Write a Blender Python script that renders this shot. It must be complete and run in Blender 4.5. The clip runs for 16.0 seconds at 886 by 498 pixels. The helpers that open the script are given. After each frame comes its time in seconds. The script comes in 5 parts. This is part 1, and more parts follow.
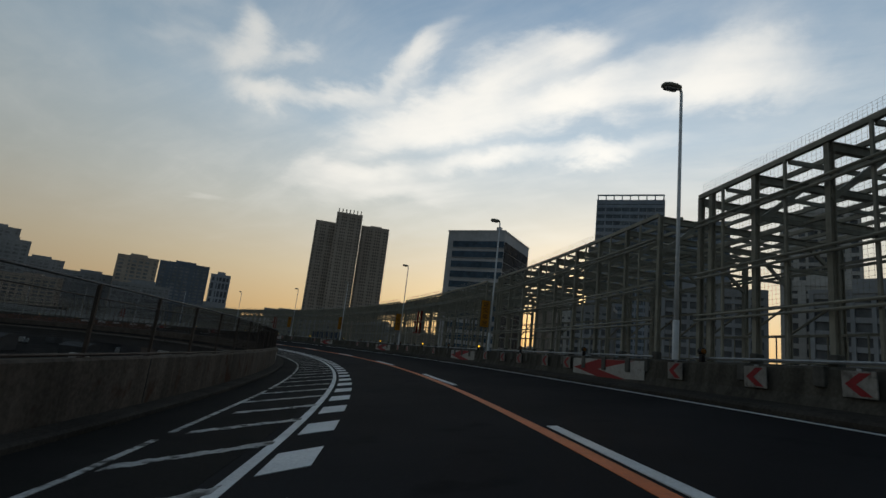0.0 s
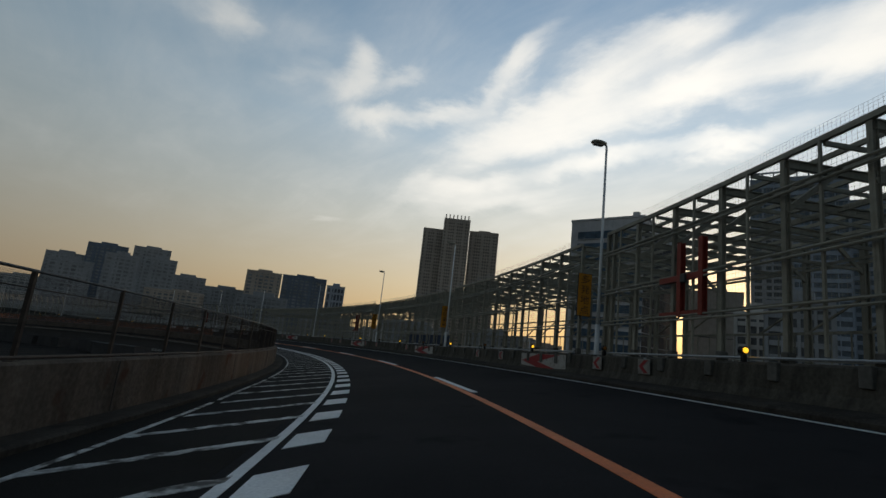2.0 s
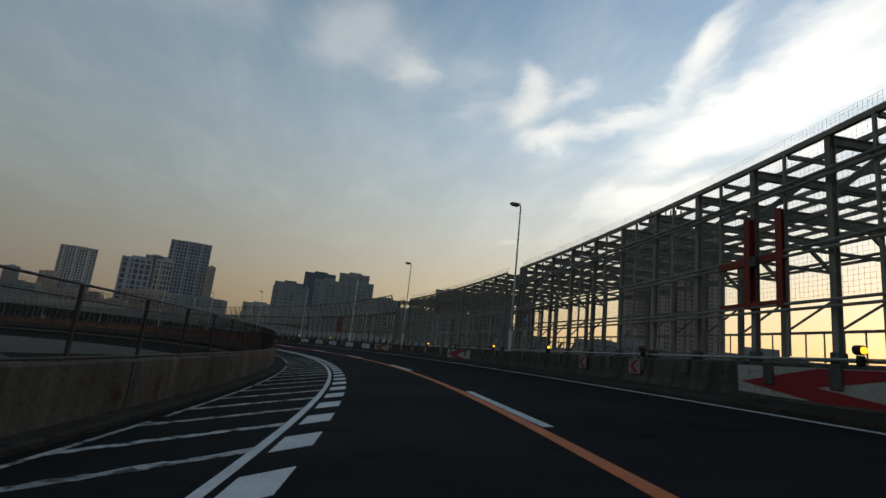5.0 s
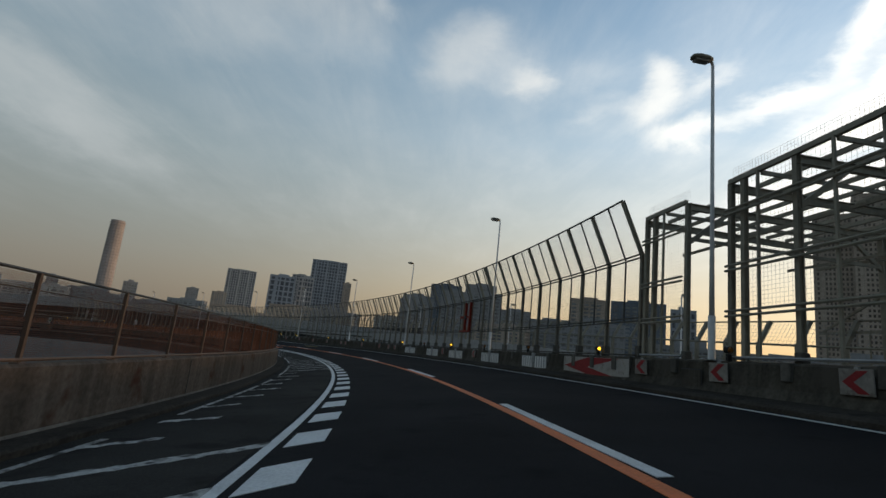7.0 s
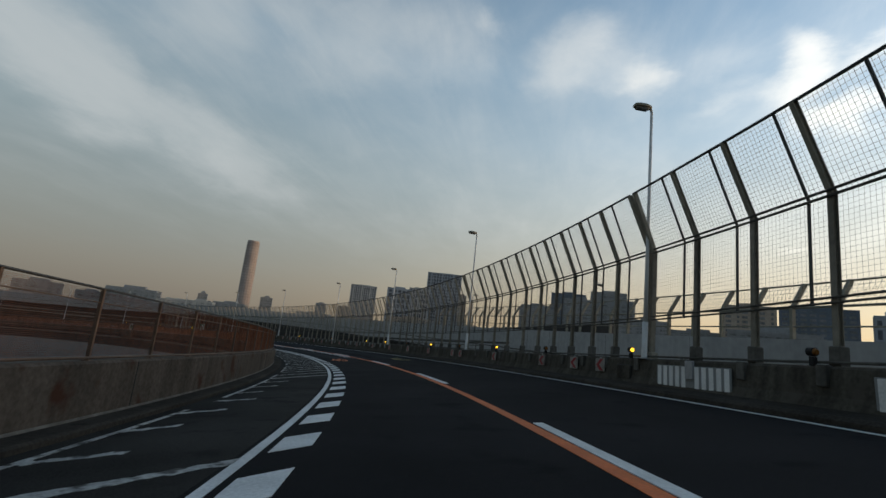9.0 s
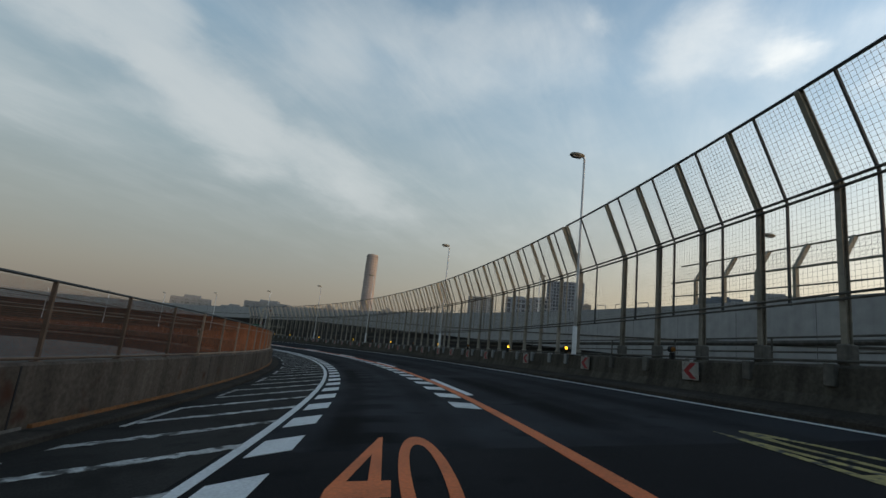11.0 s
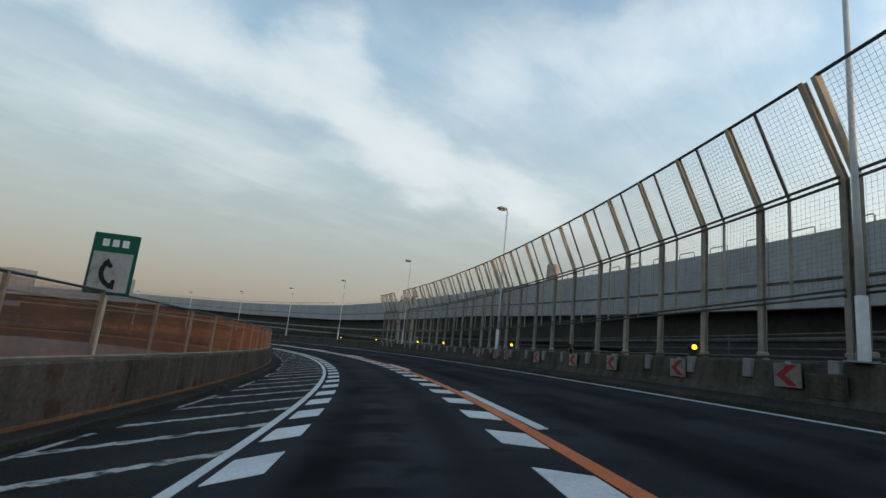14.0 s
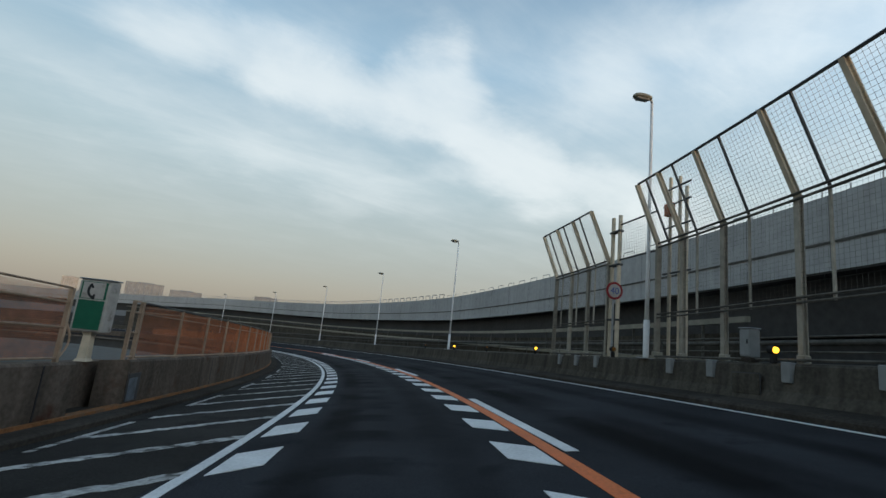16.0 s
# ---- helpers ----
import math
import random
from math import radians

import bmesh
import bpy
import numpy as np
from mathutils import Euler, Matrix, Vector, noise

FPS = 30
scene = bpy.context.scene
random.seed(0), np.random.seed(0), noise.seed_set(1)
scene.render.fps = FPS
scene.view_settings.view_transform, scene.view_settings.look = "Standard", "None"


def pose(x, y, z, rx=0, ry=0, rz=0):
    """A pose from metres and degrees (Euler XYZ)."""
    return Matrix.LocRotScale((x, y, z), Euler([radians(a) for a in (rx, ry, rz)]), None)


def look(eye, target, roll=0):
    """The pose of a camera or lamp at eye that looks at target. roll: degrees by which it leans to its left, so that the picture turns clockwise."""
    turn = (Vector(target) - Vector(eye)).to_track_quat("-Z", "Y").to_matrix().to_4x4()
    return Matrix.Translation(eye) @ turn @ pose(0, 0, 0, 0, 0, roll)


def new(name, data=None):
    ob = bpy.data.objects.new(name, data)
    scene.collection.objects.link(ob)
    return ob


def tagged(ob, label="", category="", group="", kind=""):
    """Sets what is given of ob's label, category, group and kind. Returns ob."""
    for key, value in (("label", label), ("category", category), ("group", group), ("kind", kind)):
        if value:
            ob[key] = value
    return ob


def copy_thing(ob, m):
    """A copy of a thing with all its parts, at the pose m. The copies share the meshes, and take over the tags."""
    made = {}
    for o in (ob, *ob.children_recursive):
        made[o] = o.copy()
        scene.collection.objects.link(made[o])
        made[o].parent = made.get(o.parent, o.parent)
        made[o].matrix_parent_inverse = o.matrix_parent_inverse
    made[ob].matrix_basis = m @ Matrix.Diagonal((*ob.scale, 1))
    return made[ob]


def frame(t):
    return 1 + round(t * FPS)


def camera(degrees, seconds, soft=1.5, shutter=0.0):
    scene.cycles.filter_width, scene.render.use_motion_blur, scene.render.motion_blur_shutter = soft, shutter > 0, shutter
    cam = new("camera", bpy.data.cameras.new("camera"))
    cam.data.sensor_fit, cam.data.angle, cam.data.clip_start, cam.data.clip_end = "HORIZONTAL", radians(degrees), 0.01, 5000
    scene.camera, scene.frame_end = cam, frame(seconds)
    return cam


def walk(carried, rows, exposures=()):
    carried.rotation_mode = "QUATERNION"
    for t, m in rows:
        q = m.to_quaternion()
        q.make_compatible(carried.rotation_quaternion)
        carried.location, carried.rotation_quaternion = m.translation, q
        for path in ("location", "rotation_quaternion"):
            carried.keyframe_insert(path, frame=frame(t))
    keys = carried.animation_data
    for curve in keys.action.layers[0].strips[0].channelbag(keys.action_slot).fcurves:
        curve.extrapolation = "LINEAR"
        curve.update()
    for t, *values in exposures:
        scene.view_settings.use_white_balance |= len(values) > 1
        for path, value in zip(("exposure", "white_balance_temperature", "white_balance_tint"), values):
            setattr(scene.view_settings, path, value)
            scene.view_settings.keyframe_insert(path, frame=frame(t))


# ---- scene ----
# ---------------------------------------------------------------- camera and its drive
# The road is a left-hand helical bend: radius, fall per metre, crossfall, camera height.
R, G, BANK, EYE = 130.525, -0.04221, 0.0999, 1.10


def spot(d, th, z=0.0):
    """Point d metres outside the camera's line, at angle th, z above the road surface."""
    return Vector(((R + d) * math.cos(th), (R + d) * math.sin(th), G * R * th + BANK * d + z))


def level(d, th, z):
    """The same in plan, with an absolute height."""
    return Vector(((R + d) * math.cos(th), (R + d) * math.sin(th), z))


def seat_at(th, d=0.0, z=0.0):
    """Pose on the bend: x outward, y ahead, z up."""
    return Matrix.Translation(spot(d, th, z)) @ Matrix.Rotation(th, 4, "Z")


cam = camera(86.78, 16.0, soft=1.5)
# seconds, angle on the bend, sideways shift, rise, turn, pitch, roll
DRIVE = [
    (0.00, -0.0003, -0.150, -0.020, 0.04, 10.50, -6.52), (0.50, 0.0557, -0.077, -0.025, 0.05, 10.48, -6.12),
    (1.00, 0.1136, -0.082, -0.004, 0.05, 10.36, -6.14), (1.50, 0.1740, -0.103, 0.005, 0.01, 10.27, -6.24),
    (2.00, 0.2369, -0.134, 0.009, -0.04, 10.28, -6.31), (2.50, 0.3015, -0.169, 0.014, -0.09, 10.42, -6.03),
    (3.00, 0.3670, -0.105, 0.006, -0.06, 10.43, -6.05), (3.50, 0.4332, -0.054, 0.000, -0.00, 10.47, -6.00),
    (4.00, 0.4997, -0.023, -0.000, 0.05, 10.54, -6.15), (4.60, 0.5808, -0.049, 0.000, -0.00, 10.47, -6.13),
    (5.25, 0.6686, -0.078, 0.001, -0.06, 10.39, -6.11), (5.90, 0.7558, -0.116, 0.001, -0.11, 10.42, -6.09),
    (6.50, 0.8362, -0.152, 0.002, -0.15, 10.45, -6.07), (7.00, 0.9010, -0.182, 0.005, 0.02, 10.41, -6.15),
    (7.50, 0.9644, -0.201, 0.008, 0.08, 10.41, -6.23), (8.00, 1.0263, -0.193, 0.009, 0.12, 10.47, -6.27),
    (8.50, 1.0872, -0.143, 0.006, 0.10, 10.44, -6.15), (9.00, 1.1477, -0.083, 0.007, -0.09, 10.48, -6.23),
    (9.50, 1.2093, -0.021, 0.002, -0.12, 10.50, -6.17), (10.00, 1.2722, 0.081, -0.003, -0.10, 10.52, -6.07),
    (10.60, 1.3481, 0.090, -0.002, -0.11, 10.47, -6.09), (11.25, 1.4303, 0.099, -0.001, -0.12, 10.42, -6.11),
    (11.90, 1.5125, 0.126, 0.001, -0.18, 10.39, -6.01), (12.50, 1.5885, 0.151, 0.002, -0.23, 10.36, -5.93),
    (13.00, 1.6514, 0.230, 0.010, -0.19, 10.31, -5.89), (13.50, 1.7140, 0.113, 0.002, -0.15, 10.25, -6.00),
    (14.00, 1.7762, 0.137, -0.006, -0.13, 10.26, -5.94), (14.50, 1.8378, 0.215, -0.012, 0.02, 10.41, -6.03),
    (15.00, 1.8988, 0.270, -0.007, 0.03, 10.40, -5.92), (15.50, 1.9606, 0.212, -0.009, 0.02, 10.46, -6.04),
    (16.00, 2.0227, 0.255, -0.013, 0.06, 10.57, -5.98)]
ROWS = []
for t, th, dr, rise, turn, pitch, roll in DRIVE:
    e = spot(dr, th, EYE + rise)
    ROWS.append((t, pose(e.x, e.y, e.z, 90 + pitch, roll, math.degrees(th) - 4.067 + turn)))
walk(cam, ROWS, exposures=[(0.0, -0.60), (2.0, -0.55), (4.0, -0.43), (7.0, -0.02), (10.0, 0.12), (12.5, 0.58), (16.0, 0.82)])

# ---------------------------------------------------------------- sky and sun
SUN_AZ, SUN_EL = math.radians(20.5), math.radians(5.2)      # clockwise from +y
sun_dir = Vector((math.sin(SUN_AZ) * math.cos(SUN_EL), math.cos(SUN_AZ) * math.cos(SUN_EL), math.sin(SUN_EL)))
world = bpy.data.worlds.new("evening_sky")
scene.world = world
world.use_nodes = True
wn, wl = world.node_tree.nodes, world.node_tree.links
wn.clear()


def wnode(kind, **kw):
    n = wn.new(kind)
    for k, v in kw.items():
        n.inputs[k].default_value = v
    return n


def wmath(op, a, b=None):
    n = wn.new("ShaderNodeMath")
    n.operation = op
    for i, v in enumerate((a, b)):
        if v is None:
            continue
        if isinstance(v, (int, float)):
            n.inputs[i].default_value = v
        else:
            wl.new(v, n.inputs[i])
    return n.outputs[0]


sky = wn.new("ShaderNodeTexSky")
sky.sky_type, sky.sun_disc = "NISHITA", False
sky.sun_elevation, sky.sun_rotation = SUN_EL, SUN_AZ
sky.air_density, sky.dust_density, sky.ozone_density = 1.0, 2.0, 1.5
coord = wn.new("ShaderNodeTexCoord")
sep = wn.new("ShaderNodeSeparateXYZ")
wl.new(coord.outputs["Generated"], sep.inputs[0])
up = wmath("ADD", wmath("MAXIMUM", sep.outputs[2], 0.0), 0.16)
flat = wn.new("ShaderNodeCombineXYZ")
wl.new(wmath("DIVIDE", sep.outputs[0], up), flat.inputs[0])
wl.new(wmath("DIVIDE", sep.outputs[1], up), flat.inputs[1])


def ramp(fac, stops):
    """Colour steps (position, r, g, b) over a value."""
    n = wn.new("ShaderNodeValToRGB")
    e = n.color_ramp.elements
    while len(e) < len(stops):
        e.new(0.5)
    for el, (p, r, g, b) in zip(e, stops):
        el.position, el.color = p, (r, g, b, 1)
    wl.new(fac, n.inputs[0])
    return n.outputs[0]


def wdot(vec, to):
    n = wn.new("ShaderNodeVectorMath")
    n.operation = "DOT_PRODUCT"
    wl.new(vec, n.inputs[0])
    n.inputs[1].default_value = to
    return n.outputs["Value"]


def wmix(fac, a, b, blend="MIX"):
    n = wn.new("ShaderNodeMix")
    n.data_type, n.blend_type = "RGBA", blend
    for key, v in (("Factor", fac), ("A", a), ("B", b)):
        if isinstance(v, (int, float, tuple)):
            n.inputs[key].default_value = v
        else:
            wl.new(v, n.inputs[key])
    return n.outputs["Result"]


# streaks of high cloud all run one way; along and across that way
ALONG, ACROSS = (0.766, -0.643, 0.0), (0.643, 0.766, 0.0)
lay = wn.new("ShaderNodeCombineXYZ")
wl.new(wdot(flat.outputs[0], ALONG), lay.inputs[0])
wl.new(wdot(flat.outputs[0], ACROSS), lay.inputs[1])


def wnoise(sx, sy, scale, detail, warp, off, rough=0.55):
    m = wn.new("ShaderNodeMapping")
    m.inputs["Scale"].default_value = (sx, sy, 1)
    m.inputs["Location"].default_value = (off, off * 0.41, 0)
    wl.new(lay.outputs[0], m.inputs[0])
    n = wnode("ShaderNodeTexNoise", Scale=scale, Detail=detail, Roughness=rough, Distortion=warp)
    wl.new(m.outputs[0], n.inputs["Vector"])
    return n.outputs["Fac"]


def smooth(v, lo, hi):
    r = wn.new("ShaderNodeMapRange")
    r.interpolation_type = "SMOOTHSTEP"
    r.inputs["From Min"].default_value, r.inputs["From Max"].default_value = lo, hi
    wl.new(v, r.inputs["Value"])
    return r.outputs[0]


# high clouds as soft streaks on the dome seen from below: centre x, y, half length, half width, direction, thickness
SUN_STREAKS = [
    (-0.063, 0.635, 0.102, 0.031, -29, 0.9), (0.054, 0.567, 0.059, 0.027, -32, 0.9), (0.143, 0.519, 0.065, 0.024, -26, 0.9), (0.013, 0.625, 0.116, 0.04, -19, 1.0),
    (0.185, 0.565, 0.099, 0.033, -20, 1.0), (0.331, 0.494, 0.091, 0.025, -32, 1.0), (0.313, 0.466, 0.087, 0.023, -31, 0.75), (-0.108, 0.718, 0.129, 0.024, -7, 0.85),
    (0.09, 0.677, 0.094, 0.022, -18, 0.85), (0.236, 0.62, 0.082, 0.018, -25, 0.85), (-0.08, 0.752, 0.123, 0.023, -5, 0.55)]
SUN_WISPS = [
    (-0.219, 0.614, 0.051, 0.017, 8, 0.85), (-0.128, 0.606, 0.058, 0.017, -17, 0.85), (-0.035, 0.554, 0.064, 0.016, -40, 0.85), (-0.238, 0.564, 0.035, 0.023, -23, 0.8),
    (-0.228, 0.538, 0.026, 0.016, -93, 0.6), (-0.184, 0.563, 0.031, 0.012, -23, 0.5), (-0.337, 0.732, 0.037, 0.009, 9, 0.4)]
HIGH_WISPS = [
    (-0.303, 0.555, 0.084, 0.018, 20, 0.35), (0.318, 0.434, 0.062, 0.02, -26, 0.4), (-0.372, 0.426, 0.048, 0.01, 81, 0.42), (-0.433, 0.363, 0.039, 0.016, 14, 0.25),
    (-0.315, 0.542, 0.051, 0.006, 19, 0.4), (-0.398, 0.359, 0.044, 0.02, 107, 0.6), (-0.367, 0.429, 0.052, 0.017, 92, 0.5), (-0.437, 0.359, 0.026, 0.013, 85, 0.35),
    (-0.533, 0.304, 0.045, 0.023, 22, 0.25), (-0.284, 0.544, 0.04, 0.009, 24, 0.4)]
MIDDLE_PUFFS = [
    (-0.398, 0.347, 0.042, 0.022, 61, 0.8), (-0.371, 0.453, 0.03, 0.015, 58, 0.75), (-0.442, 0.354, 0.048, 0.02, 95, 0.4), (-0.487, 0.156, 0.048, 0.021, 77, 0.5),
    (-0.435, 0.242, 0.021, 0.009, 48, 0.6), (-0.501, 0.238, 0.048, 0.024, 48, 0.45), (-0.587, 0.074, 0.052, 0.03, 60, 0.3), (-0.611, 0.221, 0.112, 0.042, 73, 0.28),
    (-0.292, 0.484, 0.057, 0.027, 26, 0.6), (-0.389, 0.426, 0.062, 0.015, 64, 0.5)]
LONG_BANK = [
    (-0.6, -0.243, 0.051, 0.022, 132, 0.75), (-0.648, -0.174, 0.055, 0.026, 119, 0.75), (-0.696, -0.08, 0.077, 0.032, 116, 0.75), (-0.665, -0.255, 0.075, 0.014, 120, 0.4),
    (-0.521, -0.272, 0.052, 0.031, 148, 0.95), (-0.602, -0.224, 0.072, 0.037, 150, 0.95), (-0.685, -0.147, 0.081, 0.043, 126, 0.95), (-0.748, 0.012, 0.134, 0.046, 104, 0.95),
    (-0.428, -0.464, 0.046, 0.021, 131, 0.95), (-0.472, -0.395, 0.057, 0.025, 116, 0.95), (-0.534, -0.308, 0.076, 0.029, 133, 0.95), (-0.636, -0.146, 0.084, 0.032, 153, 0.55),
    (-0.5, -0.227, 0.028, 0.012, 78, 0.6), (-0.51, -0.521, 0.085, 0.027, 143, 0.35), (-0.637, -0.382, 0.135, 0.038, 126, 0.35)]
FAR_BANK = [
    (-0.602, -0.042, 0.108, 0.046, 132, 0.4), (-0.512, 0.158, 0.119, 0.048, 71, 0.5), (-0.509, 0.022, 0.063, 0.027, 93, 0.4), (-0.325, -0.508, 0.071, 0.03, 143, 0.9),
    (-0.435, -0.415, 0.103, 0.037, 137, 0.9), (-0.528, -0.231, 0.057, 0.032, 165, 0.8), (-0.638, -0.168, 0.104, 0.037, 143, 0.8), (-0.331, -0.619, 0.113, 0.037, 155, 0.42),
    (-0.528, -0.472, 0.177, 0.054, 136, 0.42), (-0.563, -0.044, 0.07, 0.039, 72, 0.4), (-0.537, 0.101, 0.081, 0.036, 87, 0.5)]
dome = wn.new("ShaderNodeCombineXYZ")
lift = wmath("ADD", wmath("MAXIMUM", sep.outputs[2], -0.2), 1.0)
wl.new(wmath("DIVIDE", sep.outputs[0], lift), dome.inputs[0])
wl.new(wmath("DIVIDE", sep.outputs[1], lift), dome.inputs[1])


def drift(scale, detail, amount, source):
    """A vector that frays the clouds' outlines."""
    n = wnode("ShaderNodeTexNoise", Scale=scale, Detail=detail, Roughness=0.6, Distortion=0.3)
    wl.new(source, n.inputs["Vector"])
    v = wn.new("ShaderNodeVectorMath")
    v.operation = "SUBTRACT"
    wl.new(n.outputs["Color"], v.inputs[0])
    v.inputs[1].default_value = (0.5, 0.5, 0.5)
    k = wn.new("ShaderNodeVectorMath")
    k.operation = "MULTIPLY"
    wl.new(v.outputs[0], k.inputs[0])
    k.inputs[1].default_value = (amount, amount, 0)
    return k.outputs[0]


def wsum(a, b):
    n = wn.new("ShaderNodeVectorMath")
    wl.new(a, n.inputs[0])
    wl.new(b, n.inputs[1])
    return n.outputs[0]


frayed = wsum(wsum(dome.outputs[0], drift(4.0, 2, 0.085, dome.outputs[0])), drift(2.6, 9, 0.11, flat.outputs[0]))
bare = None
for cx, cy, along, wide, turn, thick in [(*c[:3], c[3] * 0.78, *c[4:]) for c in SUN_STREAKS + SUN_WISPS] + [(*c[:5], c[5] * 0.52) for c in HIGH_WISPS + MIDDLE_PUFFS] + [(*c[:5], c[5] * 0.85) for c in LONG_BANK + FAR_BANK]:
    m = wn.new("ShaderNodeMapping")
    m.vector_type = "TEXTURE"
    m.inputs["Location"].default_value = (cx, cy, 0)
    m.inputs["Rotation"].default_value = (0, 0, math.radians(turn))
    m.inputs["Scale"].default_value = (along * 1.5, wide * 2.1, 1)
    wl.new(frayed, m.inputs[0])
    far_off = wn.new("ShaderNodeVectorMath")
    far_off.operation = "LENGTH"
    wl.new(m.outputs[0], far_off.inputs[0])
    r = wn.new("ShaderNodeMapRange")
    r.interpolation_type = "SMOOTHSTEP"
    r.inputs["From Min"].default_value, r.inputs["From Max"].default_value = 0.0, 1.0
    r.inputs["To Min"].default_value, r.inputs["To Max"].default_value = 1.0 - thick * 0.92, 1.0
    wl.new(far_off.outputs["Value"], r.inputs["Value"])
    bare = r.outputs[0] if bare is None else wmath("MULTIPLY", bare, r.outputs[0])
cover = wmath("SUBTRACT", 1.0, bare)
fibre = wnoise(0.5, 1.6, 2.2, 9, 0.6, 5.1, 0.66)
tufts = wnoise(1.0, 1.2, 3.4, 6, 0.4, 1.7, 0.55)
torn = wmath("ADD", wmath("MULTIPLY", wmath("SUBTRACT", fibre, 0.5), 0.75), wmath("MULTIPLY", wmath("SUBTRACT", tufts, 0.5), 0.55))
cover = smooth(wmath("ADD", cover, torn), -0.28, 1.10)
height = sep.outputs[2]
toward = wmath("MULTIPLY", wmath("ADD", wdot(coord.outputs["Generated"], sun_dir), 1.0), 0.5)
near_sun = wmath("POWER", toward, 3.2)
clear = ramp(height, ((0.0, 0.225, 0.203, 0.172), (0.07, 0.258, 0.248, 0.222), (0.17, 0.272, 0.30, 0.288), (0.30, 0.255, 0.335, 0.365), (0.52, 0.178, 0.30, 0.405), (0.8, 0.07, 0.13, 0.21)))
warm = ramp(height, ((0.0, 1.40, 0.92, 0.40), (0.10, 1.36, 1.10, 0.70), (0.22, 1.15, 1.14, 1.00), (0.40, 0.75, 0.99, 1.20), (0.62, 0.31, 0.57, 0.90), (0.85, 0.07, 0.13, 0.22)))
veil = wmix(near_sun, clear, warm)
air = wmix(1.0, sky.outputs[0], (0.09, 0.09, 0.09, 1), "MULTIPLY")
base = wmix(0.82, air, veil)
lit = wmix(wmath("POWER", toward, 3.4), (0.515, 0.548, 0.555, 1), (1.78, 1.70, 1.55, 1))
low = smooth(height, 0.05, 0.30)
high = wmath("SUBTRACT", 1.0, smooth(height, 0.55, 0.85))
# away from the sun the sheet is thin and even
away = wmath("SUBTRACT", 1.0, near_sun)
sheet = wmath("ADD", wmath("MULTIPLY", cover, wmath("SUBTRACT", 0.90, wmath("MULTIPLY", away, 0.22))), 0.06)
veiled = wmath("MULTIPLY", wmath("MINIMUM", sheet, 1.0), wmath("MULTIPLY", low, high))
aureole = wmath("ADD", wmath("MULTIPLY", wmath("POWER", toward, 1200.0), 3.0), wmath("MULTIPLY", wmath("POWER", toward, 9000.0), 14.0))
bg = wnode("ShaderNodeBackground", Strength=1.0)
wl.new(wmix(aureole, wmix(veiled, base, lit), (1.0, 0.55, 0.18, 1), "ADD"), bg.inputs["Color"])
wout = wn.new("ShaderNodeOutputWorld")
wl.new(bg.outputs[0], wout.inputs[0])

sun = new("sun", bpy.data.lights.new("sun", "SUN"))
sun.data.energy, sun.data.angle, sun.data.color = 1.1, math.radians(3.0), (1.0, 0.62, 0.32)
sun.matrix_world = look((0, 0, 0), -sun_dir)

# ---------------------------------------------------------------- materials


